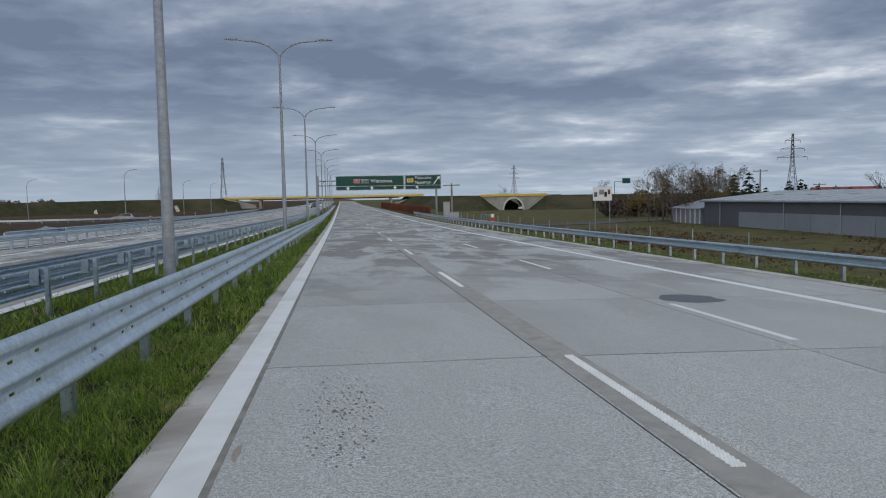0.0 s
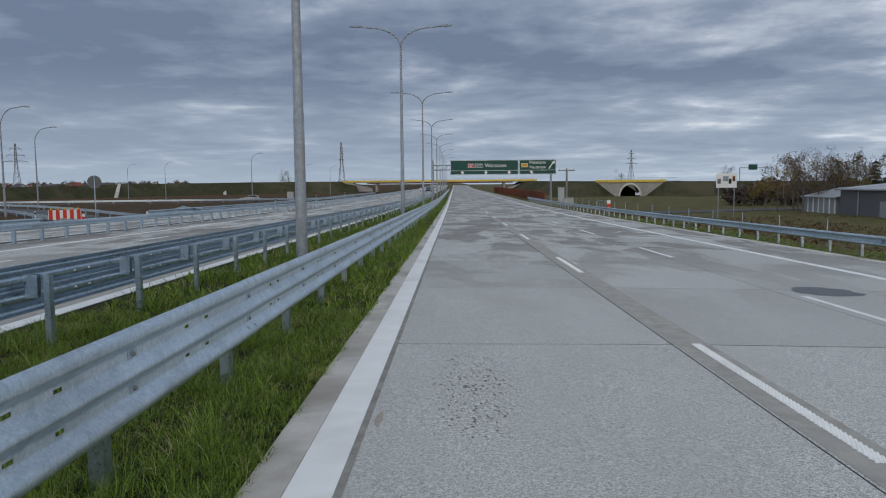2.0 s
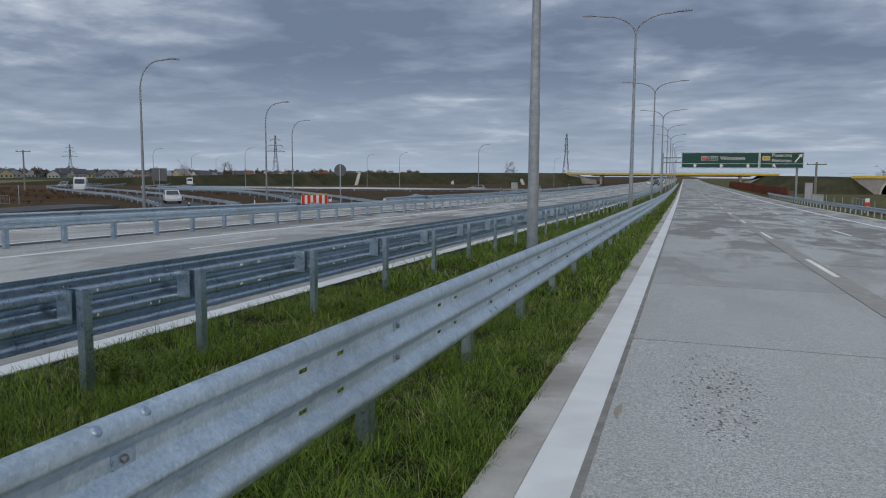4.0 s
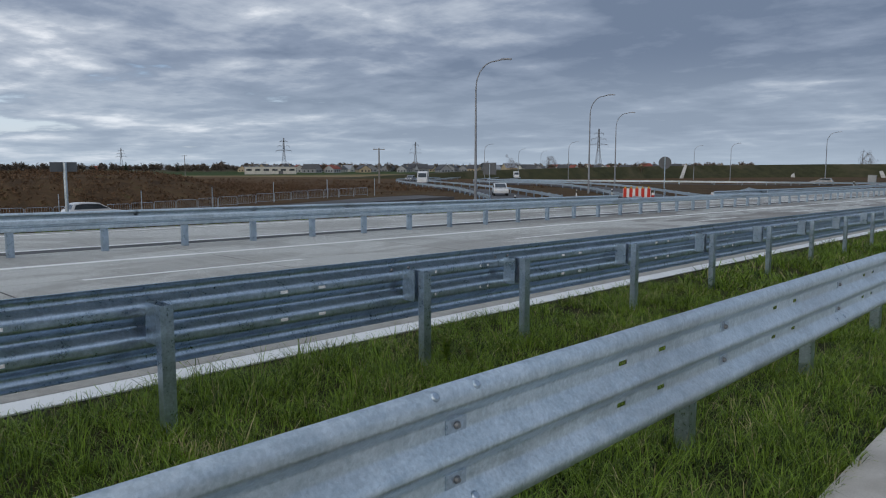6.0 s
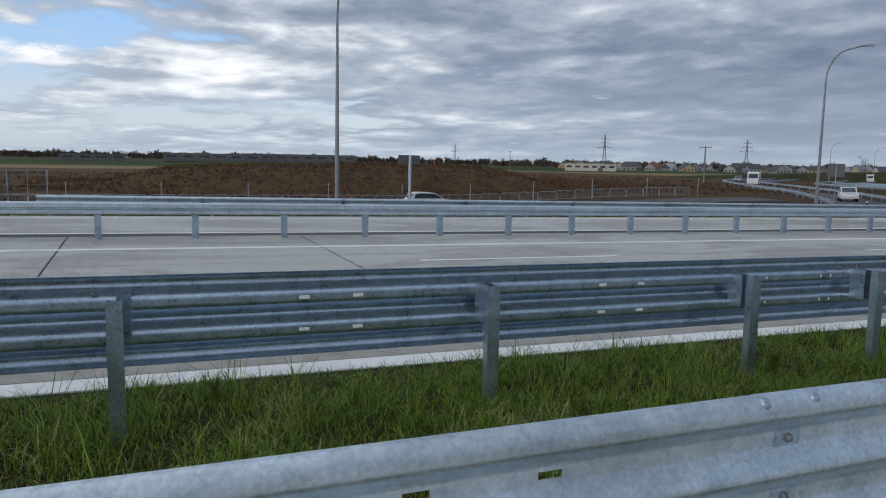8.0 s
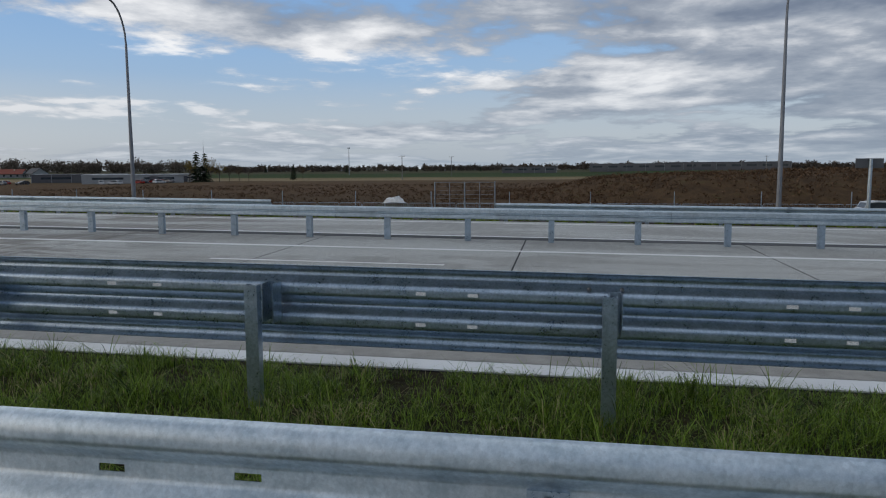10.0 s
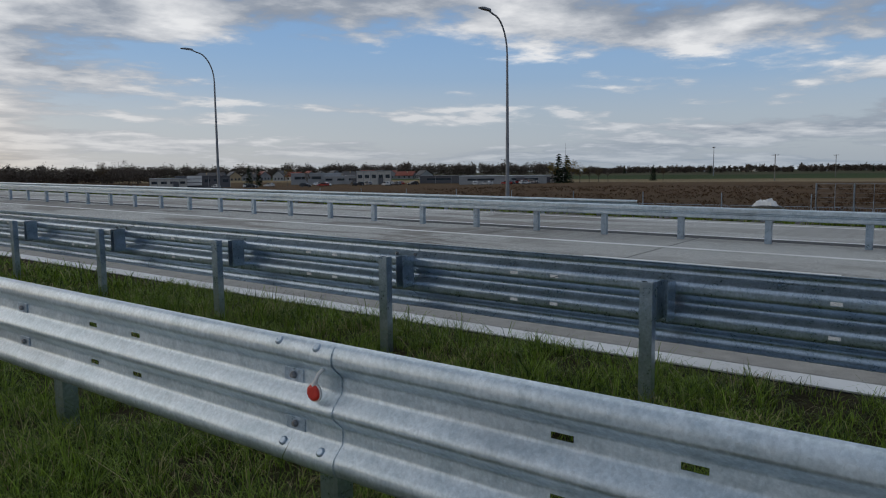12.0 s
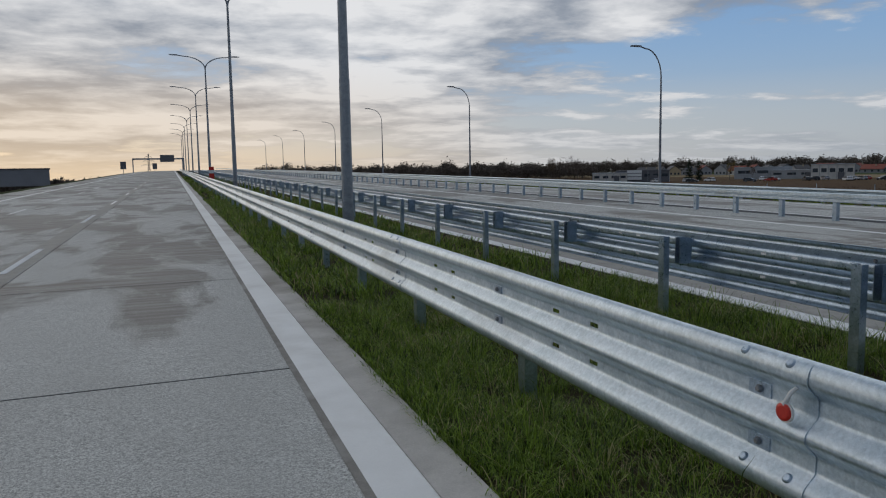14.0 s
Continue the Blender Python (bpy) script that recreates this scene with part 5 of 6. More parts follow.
for az, d, w, dp, h, wall, lab, win in ((-147.0, 300, 13, 18, 3.6, "render_wall", "white commercial hall with a lean-to", 4), (-144.6, 305, 20, 14, 4.4, "clad_dark", "dark grey commercial building with pale sign panels", 6),
                                        (-136.3, 345, 22, 20, 4.8, "clad_lite", "pale hall among houses", 3), (-131.9, 310, 14, 16, 5.4, "render_wall", "white two-storey office block", 5), (-134.0, 330, 20, 16, 3.4, "clad_lite", "low pale workshop with metal doors", 4),
                                        (-121.9, 300, 34, 22, 3.1, "clad_lite", "long low white hall at the edge of the field", 2), (-125.3, 330, 34, 22, 3.2, "clad_dark", "long dark supermarket hall", 2), (-119.5, 320, 26, 18, 3.0, "render_wall", "long low white hall at the edge of the field", 2),
                                        (-92.5, 560, 40, 25, 4.5, "clad_dark", "low grey hall on the skyline", 4), (-84.5, 600, 70, 25, 5.5, "clad_dark", "low grey hall on the skyline", 6), (-78.0, 640, 90, 25, 6.5, "clad_dark", "long low hall on the skyline", 8),
                                        (-55.9, 520, 34, 14, 5, "render_wall", "long white farm building below a pylon", 6)):
    x, y = polar(az, d)
    hall(x, y, land(x, y) - 0.1, -az, w, dp, h, wall, "roof_metal" if wall != "clad_dark" else "clad_dark", lab, 5, "hall", win)
x, y = polar(-145.2, 297)
pan = thing("sign_tower", "pale stacked sign panels on a dark building", "sign", m=pose(x, y, -2.9, 0, 0, 145))
for k in range(3):
    part("panel", Geo().box((0, 0, 1.0 + 1.3 * k), (5.5, 0.3, 1.1)), M["sign_white"], pan)
# a dark building's end at the crest behind
hall(*polar(169.6, 210), 0.3, 10, 18, 14, 3.6, "clad_mid", "clad_dark", "grey hall showing above the verge", 3, "hall", 0)

# ---- trees ----
trng = random.Random(3)
for az, d, h, kind in ((22.6, 150, 7.5, "gold"), (23.4, 155, 9.5, "gold"), (24.4, 160, 12.0, "rust"), (25.0, 150, 10.5, "rust"), (25.8, 165, 12.5, "bare"), (26.3, 160, 11.0, "rust"), (26.9, 170, 11.5, "bare"), (27.6, 160, 11.5, "rust"),
                       (28.2, 172, 11.8, "bare"), (28.8, 165, 10.8, "rust"), (29.3, 172, 10.8, "fir"), (30.3, 168, 11.0, "fir"), (30.9, 175, 8.5, "fir"), (31.4, 172, 7.4, "fir"), (32.9, 175, 9.0, "fir"), (33.6, 178, 9.2, "fir"), (33.9, 170, 8.0, "fir"),
                       (34.7, 180, 7.6, "fir"), (35.2, 180, 6.8, "fir"), (38.4, 200, 10.0, "bare"), (39.2, 205, 10.5, "bare"), (40.1, 200, 9.5, "bare"), (19.9, 280, 11.5, "bare"), (12.7, 420, 12.0, "bare"), (21.8, 160, 5.5, "gold"),
                       (24.7, 170, 11.5, "bare"), (27.2, 178, 12.0, "rust"), (29.0, 182, 11.5, "rust"), (-13.2, 430, 13.0, "bare"), (-12.7, 440, 12.0, "bare"), (26.0, 155, 7.0, "rust"), (28.5, 158, 7.0, "gold"), (23.9, 150, 6.0, "rust")):
    x, y = polar(az, d)
    tree(kind, x, y, h * (0.92 if kind == "fir" else 1.0), group="trees behind the warehouse" if az > 15 else "trees")
for az, d, h, kind in ((-117.6, 290, 11.5, "fir"), (-117.0, 292, 11.0, "fir"), (-116.6, 285, 9.5, "gold"), (-116.0, 288, 8.0, "gold"), (-115.3, 295, 6.5, "rust"), (-114.6, 292, 6.0, "rust"), (-113.9, 300, 6.0, "bare"), (-118.1, 286, 9.0, "gold"),
                       (-141.3, 300, 8.5, "fir"), (-140.6, 305, 8.0, "fir"), (-138.5, 310, 7.5, "gold"), (-110.6, 330, 7.0, "fir"), (-109.9, 335, 6.5, "rust"), (-137.0, 300, 5.5, "rust"), (-149.4, 330, 11.0, "bare"), (-150.3, 340, 12.0, "bare"), (-151.4, 345, 11.0, "rust"),
                       (-37.4, 300, 9.5, "bare"), (-34.6, 310, 10.0, "bare"), (-34.1, 320, 9.5, "bare"), (-27.7, 330, 8.0, "rust")):
    x, y = polar(az, d)
    tree(kind, x, y, h)
for k in range(120):
    az = -28 - 92 * trng.random()
    x, y = polar(az, trng.uniform(720, 960))
    tree(trng.choice(("bare", "rust", "rust", "fir")), x, y, trng.uniform(5.0, 9.5), group="far trees")


def wood(name, az0, az1, d0, d1, hmin, hmax, n, size, mat, label):
    """A far belt of woodland: trunks and crowns too small to tell apart."""
    g = Geo()
    for k in range(n):
        az = az0 + (az1 - az0) * RT.random()
        d = RT.uniform(d0, d1)
        x, y = polar(az, d)
        h = RT.uniform(hmin, hmax) * (0.8 + 0.35 * noise.noise((az * 0.9, 1.0, 2.0)))
        z = land(x, y)
        clumps(g, (x, y, z + h * 0.5), (h * 0.34, h * 0.34, h * 0.5), 75, size, 0.1)
    ob = part(name, g, M[mat])
    return tagged(ob, label, "woodland", kind="stuff")


wood("far_woodland", -174, -118, 640, 760, 13, 19, 1300, 1.5, "forest", "dark belt of mixed woodland on the skyline")
wood("far_woodland", -166, -148, 420, 480, 9, 13, 420, 1.2, "forest", "brown belt of bare trees behind the commercial park")
wood("far_woodland", -118, -62, 800, 950, 6, 11, 800, 2.0, "forest", "low dark tree line beyond the fields")
wood("far_woodland", -62, -20, 700, 900, 6, 11, 600, 2.0, "forest", "low dark tree line beyond the houses")
wood("far_woodland", 165, 176, 330, 420, 5, 8, 120, 1.6, "forest", "dark trees showing over the crest")
wood("far_woodland", 20, 44, 190, 240, 5, 9, 260, 1.3, "leaf_bare", "brown thicket behind the trees")


def heath(n, xr, yr, h, mat, label, dens=0.0):
    g = Geo()
    for _ in range(n):
        x, y = RT.uniform(*xr), RT.uniform(*yr)
        if noise.noise((x * 0.06, y * 0.06, 9.0)) < dens:
            continue
        clumps(g, (x, y, land(x, y) + h * 0.35), (h * 0.9, h * 0.9, h * 0.6), 7, h * 0.5, 0.1)
    tagged(part("heath", g, M[mat]), label, "scrub", kind="stuff")


heath(6500, (-150, -80), (-14, 88), 0.6, "heath", "rusty dry weeds over the heap of soil", -0.45)
heath(6500, (-200, -72), (-120, 120), 0.55, "heath", "rusty brown heath beyond the fence", -0.2)
heath(2600, (15, 64), (30, 120), 0.45, "heath", "brown dead weeds below the verge", -0.2)


# ---- side roads on the low ground ----
def ribbon(pts, w, mat, label, lift=0.12):
    P = [Vector(p) for p in pts]
    fine = []
    for i in range(len(P) - 1):
        p0, p1, p2, p3 = P[max(i - 1, 0)], P[i], P[i + 1], P[min(i + 2, len(P) - 1)]
        for k in range(8):
            t = k / 8
            fine.append(0.5 * ((2 * p1) + (p2 - p0) * t + (2 * p0 - 5 * p1 + 4 * p2 - p3) * t * t + (3 * p1 - p0 - 3 * p2 + p3) * t ** 3))
    fine.append(P[-1])
    g = Geo()
    vs = []
    for i, p in enumerate(fine):
        d = (fine[min(i + 1, len(fine) - 1)] - fine[max(i - 1, 0)]).normalized()
        s = Vector((-d.y, d.x)) * w / 2
        for q in (p + s, p - s):
            vs.append((q.x, q.y, max(land(q.x, q.y), land(p.x, p.y)) + lift))
    n = len(fine)
    vs += [(x, y, z - 1.2) for x, y, z in vs]
    g.add(vs, [(2 * i, 2 * i + 1, 2 * i + 3, 2 * i + 2) for i in range(n - 1)] + [(2 * i, 2 * i + 2, 2 * n + 2 * i + 2, 2 * n + 2 * i) for i in range(n - 1)] + [(2 * i + 1, 2 * n + 2 * i + 1, 2 * n + 2 * i + 3, 2 * i + 3) for i in range(n - 1)])
    structure("road", g, M[mat], label, "road")
    return fine


ROAD_A = [(-44, 60), (-55, 70.6), (-70, 83.6), (-86, 94.8), (-108, 111), (-132, 131), (-150, 156), (-185, 205), (-230, 262)]
ROAD_B = [(-24, 58), (-39, 77), (-55, 97), (-75, 116), (-100, 128), (-122, 150), (-160, 206), (-215, 285)]
ROAD_C = [(-30, 200), (-50, 170), (-66, 158), (-95, 148), (-125, 160), (-150, 190)]
fa = ribbon(ROAD_A, 6.0, "asphalt", "grey asphalt service road curving away below the motorway")
fb = ribbon(ROAD_B, 6.5, "asphalt", "asphalt slip road winding through the interchange", 0.16)
fc = ribbon(ROAD_C, 5.5, "asphalt", "asphalt link road below the embankment", 0.10)
ribbon([(-59, -90), (-59, -40), (-59, 10), (-59, 36), (-56, 60)], 6.0, "asphalt", "asphalt service road behind the guard rail", 0.38)
ribbon([(28, 150), (38, 140), (60, 150), (95, 170)], 7.0, "asphalt", "side street beyond the field", 0.1)
for fine, off in ((fa, 3.6), (fa, -3.6), (fb, 3.9), (fb, -3.9), (fc, 3.4), (fc, -3.4)):
    g = Geo()
    pts = []
    for i in range(0, len(fine), 2):
        d = (fine[min(i + 1, len(fine) - 1)] - fine[max(i - 1, 0)]).normalized()
        q = fine[i] + Vector((-d.y, d.x)) * off
        pts.append((q.x, q.y, land(q.x, q.y) + 0.75))
    rail = thing("guard_rail", "guard rail along the winding slip road", "guard rail", kind="structure")
    for a, b in zip(pts, pts[1:]):
        part("beam", Geo().add([a, b, (b[0], b[1], b[2] - 0.31), (a[0], a[1], a[2] - 0.31), (a[0] + 0.06, a[1] + 0.06, a[2]), (b[0] + 0.06, b[1] + 0.06, b[2]), (b[0] + 0.06, b[1] + 0.06, b[2] - 0.31), (a[0] + 0.06, a[1] + 0.06, a[2] - 0.31)],
             [(0, 1, 2, 3), (4, 5, 6, 7), (0, 1, 5, 4), (2, 3, 7, 6)]), M["gal"], rail)
        part("post", Geo().box((a[0] + 0.1, a[1] + 0.1, a[2] - 0.4), (0.12, 0.12, 0.9)), M["gal_dull"], rail)


# ---- vehicles ----
def wheel_mesh():
    return (Geo().tube([(-0.11, 0, 0), (-0.09, 0, 0), (0.09, 0, 0), (0.11, 0, 0)], [0.28, 0.33, 0.33, 0.28], 16).mesh("tyre", M["rubber"]),
            Geo().tube([(-0.115, 0, 0), (0.115, 0, 0)], [0.20, 0.20], 12).mesh("rim", M["car_silver"]))


TYRE, RIM = wheel_mesh()


def vehicle(x, y, z, yaw, paint, label, kind="car", name="car"):
    """Length along y; the nose towards +y."""
    ob = thing(name, label, name, "vehicles", m=pose(x, y, z, 0, 0, yaw))
    if kind == "car":
        w, body = 1.78, [(-2.15, 0.35), (-2.18, 0.75), (-2.05, 0.98), (1.0, 0.95), (2.0, 0.82), (2.15, 0.55), (2.1, 0.32)]
        cab = [(-2.0, 0.96), (-1.75, 1.42), (-1.1, 1.50), (0.1, 1.46), (1.05, 0.95)]
        axles = (-1.35, 1.35)
    else:
        w, body = 2.0, [(-2.9, 0.45), (-2.9, 2.55), (-2.7, 2.68), (1.1, 2.68), (1.7, 2.35), (2.3, 1.45), (2.9, 1.2), (2.95, 0.45)]
        cab = [(1.05, 1.5), (1.12, 2.3), (1.68, 2.28), (2.26, 1.5)]
        axles = (-1.9, 1.95)
    bd = part("body", Geo().prism(body, "x", -w / 2, w / 2), M[paint], ob)
    if kind == "car":
        part("cabin", Geo().prism(cab, "x", -w / 2 + 0.12, w / 2 - 0.12), M[paint], ob)
        inner = [(-1.78, 1.0), (-1.62, 1.36), (-1.05, 1.42), (0.08, 1.38), (0.85, 1.0)]
        for s in (-1, 1):
            part("side_window", Geo().prism(inner, "x", s * (w / 2 - 0.12), s * (w / 2 - 0.10)), M["pane"], ob)
        part("windscreen", Geo().add([(-0.68, 1.02, 1.0), (0.68, 1.02, 1.0), (0.62, 0.16, 1.43), (-0.62, 0.16, 1.43)], [(0, 1, 2, 3)]), M["pane"], ob)
        part("rear_window", Geo().add([(-0.66, -1.99, 1.02), (0.66, -1.99, 1.02), (0.6, -1.78, 1.38), (-0.6, -1.78, 1.38)], [(0, 1, 2, 3)]), M["pane"], ob)
    else:
        for s in (-1, 1):
            part("side_window", Geo().prism(cab, "x", s * (w / 2), s * (w / 2 + 0.015)), M["pane"], ob)
        part("windscreen", Geo().add([(-0.85, 2.33, 1.48), (0.85, 2.33, 1.48), (0.8, 1.74, 2.32), (-0.8, 1.74, 2.32)], [(0, 1, 2, 3)]), M["pane"], ob)
    nose = 2.16 if kind == "car" else 2.96
    for s in (-1, 1):
        part("headlight", Geo().box((s * (w / 2 - 0.22), nose, 0.72 if kind == "car" else 0.95), (0.34, 0.05, 0.16)), M["sign_white"], ob)
        for a in axles:
            wh = part("wheel", TYRE, None, ob, m=Matrix.Translation((s * (w / 2 - 0.1), a, 0.33)))
            part("rim", RIM, None, wh)
    return ob


def on_road(x, y, lift=0.13):
    return x, y, land(x, y) + lift


vehicle(*on_road(-107, 110), -140, "car_white", "white panel van driving on the service road", "van", "van")
vehicle(*on_road(-57, 72.5), -138, "car_white", "white car driving towards the camera on the service road")
vehicle(*on_road(-134, 133), -150, "car_silver", "silver car on the service road")
vehicle(*on_road(-170, 225, 0.2), -140, "car_white", "white box van on the slip road", "van", "van")
vehicle(*on_road(-48, 172), 100, "car_silver", "silver car on the link road")
vehicle(-59.0, 24.3, max(land(-59, 24.3), land(-56, 24.3), land(-62, 24.3)) + 0.38, 0, "car_white", "white car passing behind the guard rail")
vehicle(*on_road(*polar(23.4, 240)), 75, "car_white", "white car parked by the side street")
vehicle(*on_road(74, 300, 0.2), 165, "car_white", "white car coming out of the arched underpass")
for k in range(26):
    az = -118.5 - 27 * hrng.random()
    x, y = polar(az, hrng.uniform(268, 290))
    vehicle(x, y, land(x, y), hrng.uniform(0, 360), hrng.choice(("car_white", "car_silver", "car_dark", "car_red", "car_white")), "parked car in front of the commercial buildings")
for x, y in ((-8.2, 230), (-11.3, 262), (-8.4, 300), (-11.5, 330)):
    vehicle(x, y, road_z(x, y), 180, hrng.choice(("car_white", "car_dark")), "car on the opposite carriageway")


# ---- signs, barrier board, marker posts ----
def barrier_board():
    x, y = -36.4, 65.9
    z = -1.65
    ob = thing("barrier_board", "red and white striped road-closure board on feet", "barrier", m=pose(x, y, z, 0, 0, 31))
    part("board", Geo().box((1.3, 0, 0.72), (2.66, 0.06, 0.86)), M["sign_white"], ob)
    for k in range(5):
        part("stripe", Geo().box((0.17 + 0.565 * k, -0.04, 0.72), (0.30, 0.03, 0.86)), M["red"], ob)
    for xx in (0.5, 2.1):
        part("foot", Geo().box((xx, 0, 0.06), (0.3, 0.8, 0.12)), M["rubber"], ob)
        part("leg", Geo().box((xx, 0.05, 0.3), (0.06, 0.06, 0.6)), M["gal"], ob)
    for k in range(5):
        part("warning_lamp", Geo().tube([(0.2 + 0.55 * k, 0, 1.15), (0.2 + 0.55 * k, 0, 1.33)], 0.08, 8), M["sign_yellow"], ob)


barrier_board()


def round_sign(x, y, z, top, r, yaw, label="round road sign seen from its grey back"):
    ob = thing("road_sign", label, "road sign", "road signs", m=pose(x, y, z, 0, 0, yaw))
    part("post", Geo().tube([(0, 0, 0), (0, 0, top - z + r * 0.9)], 0.05, 8), M["gal_dull"], ob)
    part("disc", Geo().tube([(0, 0.06, top - z), (0, 0.10, top - z)], r, 24), M["sign_back"], ob)


round_sign(-30.9, 63.4, -2.0, 1.95, 0.56, 25)
x, y = polar(-39.0, 95)
ob = thing("road_sign", "rectangular road sign seen from its grey back", "road sign", "road signs", m=pose(x, y, land(x, y), 0, 0, 40))
part("post", Geo().tube([(0, 0, 0), (0, 0, 4.0)], 0.05, 8), M["gal_dull"], ob)
part("plate", Geo().box((0, 0.08, 3.4), (1.7, 0.04, 1.5)), M["sign_back"], ob)
x, y = -26.5, 10.45
ob = thing("road_sign", "tall post with a sign seen edge-on", "road sign", m=pose(x, y, land(x, y), 0, 0, 96))
part("post", Geo().tube([(0, 0, 0), (0, 0, 1.75 - land(x, y))], 0.06, 10), M["gal"], ob)
part("plate", Geo().box((0, 0.08, 1.6 - land(x, y)), (0.9, 0.03, 0.32)), M["sign_back"], ob)
for x, y in ((-31, 61.5), (-27.5, 66), (-26.5, 68)):
    ob = thing("beacon", "red and white striped traffic beacon", "beacon", "traffic beacons", m=pose(x, y, -1.9))
    part("foot", Geo().box((0, 0, 0.06), (0.4, 0.4, 0.12)), M["rubber"], ob)
    for k in range(5):
        part("band", Geo().box((0, 0, 0.22 + 0.22 * k), (0.25, 0.06, 0.22)), M["red" if k % 2 else "sign_white"], ob)


def marker_post(x, y, z):
    ob = thing("marker_post", "white plastic marker post with a red reflector", "marker post", "marker posts", m=Matrix.Translation((x, y, z)))
    part("post", Geo().prism([(-0.06, -0.05), (0.06, -0.05), (0.04, 0.06), (-0.04, 0.06)], "z", -0.1, 1.05), M["sign_white"], ob)
    part("band", Geo().box((0, 0, 0.82), (0.135, 0.13, 0.2)), M["blackm"], ob)


for x, y in ((-42, 42.5), (-41, 54.5), (-45, 71), (-44, 77), (-22.4, 92), (-22.6, 120), (-22.4, 150)):
    marker_post(x, y, land(x, y))
for y in (-47.0,):
    ob = thing("marker_post", "red and white marker board at the rail", "marker post", m=Matrix.Translation((-2.3, y, road_z(-2.3, y))))
    part("board", Geo().box((0, 0, 0.95), (0.3, 0.05, 1.0)), M["red"], ob)
    part("stripe", Geo().box((0, 0.0, 1.15), (0.31, 0.06, 0.2)), M["sign_white"], ob)

# ---- gantry and signs over the crest behind ----
def rear_gantry():
    y, z = -215.0, 7.0
    ob = thing("sign_gantry", "distant overhead gantry with a dark sign board", "road sign", m=Matrix.Translation((0, y, 0)))
    part("leg", Geo().tube([(-3.2, 0, 2.5), (-3.2, 0, z - 0.3)], 0.15, 8), M["pole_far"], ob)
    part("leg", Geo().tube([(9.6, 0, 2.3), (9.6, 0, z - 0.3)], 0.15, 8), M["pole_far"], ob)
    part("crossbeam", Geo().box((3.2, 0, z - 0.5), (13.0, 0.3, 0.4)), M["pole_far"], ob)
    part("board", Geo().box((0.9, 0.3, z - 0.4), (3.6, 0.2, 1.9)), M["clad_dark"], ob)


rear_gantry()
for az, d, h in ((176.8, 150, 1.9), (178.9, 190, 1.6)):
    x, y = polar(az, d)
    ob = thing("road_sign", "small dark road sign seen against the light", "road sign", "road signs", m=pose(x, y, road_z(x, y)))
    part("post", Geo().tube([(0, 0, 0), (0, 0, h)], 0.05, 6), M["pole_far"], ob)
    part("plate", Geo().box((0, 0, h), (1.0, 0.05, 1.4)), M["clad_dark"], ob)

# ---- fence, gate and loose things beyond the collector road ----
def fence_panel():
    rail = Geo()
    g = [Geo().tube([(0, 0.06, 0.02), (0, 0.06, 0.92), (0, 0.11, 1.02), (0, 0.2, 1.06), (0, 2.1, 1.06), (0, 2.2, 1.02), (0, 2.25, 0.92), (0, 2.25, 0.02)], 0.025, 6).mesh("frame", M["gal_dull"])]
    bar = Geo().tube([(0, 0, 0.2), (0, 0, 1.05)], 0.011, 4).mesh("bar", M["gal_dull"])
    low = Geo().tube([(0, 0.06, 0.2), (0, 2.25, 0.2)], 0.018, 5).mesh("lower_rail", M["gal_dull"])
    return g[0], bar, low


FRAME, BAR, LOWBAR = fence_panel()


def fence_run(x, y0, y1, zoff):
    y = y0
    while y < y1:
        z = land(x, y) + zoff
        ob = thing("fence_panel", "low galvanised crowd-fence panel with a rounded top", "fence", "fence panels", kind="structure", m=pose(x, y, z))
        part("frame", FRAME, None, ob)
        part("lower_rail", LOWBAR, None, ob)
        for k in range(9):
            part("bar", BAR, None, ob, m=Matrix.Translation((0, 0.28 + 0.22 * k, 0)))
        y += 2.32


fence_run(-70.0, -70, 62, 0.0)
y = -72
while y < 66:
    x = -69.6
    tagged(part("fence_post", Geo().tube([(x, y, land(x, y) - 0.2), (x, y, land(x, y) + 2.2)], 0.045, 6), M["gal_dull"]), "slim steel fence post", "fence post", "fence posts")
    y += 7.5
y = 30.0
while y < 115:
    x = 17.0
    tagged(part("fence_post", Geo().tube([(x, y, land(x, y) - 0.2), (x, y, land(x, y) + 1.4)], 0.03, 6), M["gal_dull"]), "slim steel fence post on the far slope", "fence post", "fence posts")
    y += 5.0


def gate(x, y0, w, z, h, yaw, label):
    ob = thing("gate", label, "gate", m=pose(x, y0, z, 0, 0, yaw))
    for yy in (0.0, w / 2, w):
        part("post", Geo().tube([(0, yy, 0), (0, yy, h)], 0.045, 8), M["gal_dull"], ob)
    for a, b in ((0.08, w / 2 - 0.06), (w / 2 + 0.06, w - 0.08)):
        lf = part("leaf_frame", Geo().tube([(0, a, 0.1), (0, a, h - 0.06), (0, b, h - 0.06), (0, b, 0.1), (0, a, 0.1)], 0.03, 6), M["gal_dull"], ob)
        part("upright", Geo().tube([(0, (a + b) / 2, 0.1), (0, (a + b) / 2, h - 0.06)], 0.022, 6), M["gal_dull"], lf)
        for k in range(8):
            zz = 0.2 + (h - 0.3) * k / 8
            part("wire", Geo().tube([(0, a, zz), (0, b, zz)], 0.006, 3), M["gal_dull"], lf)


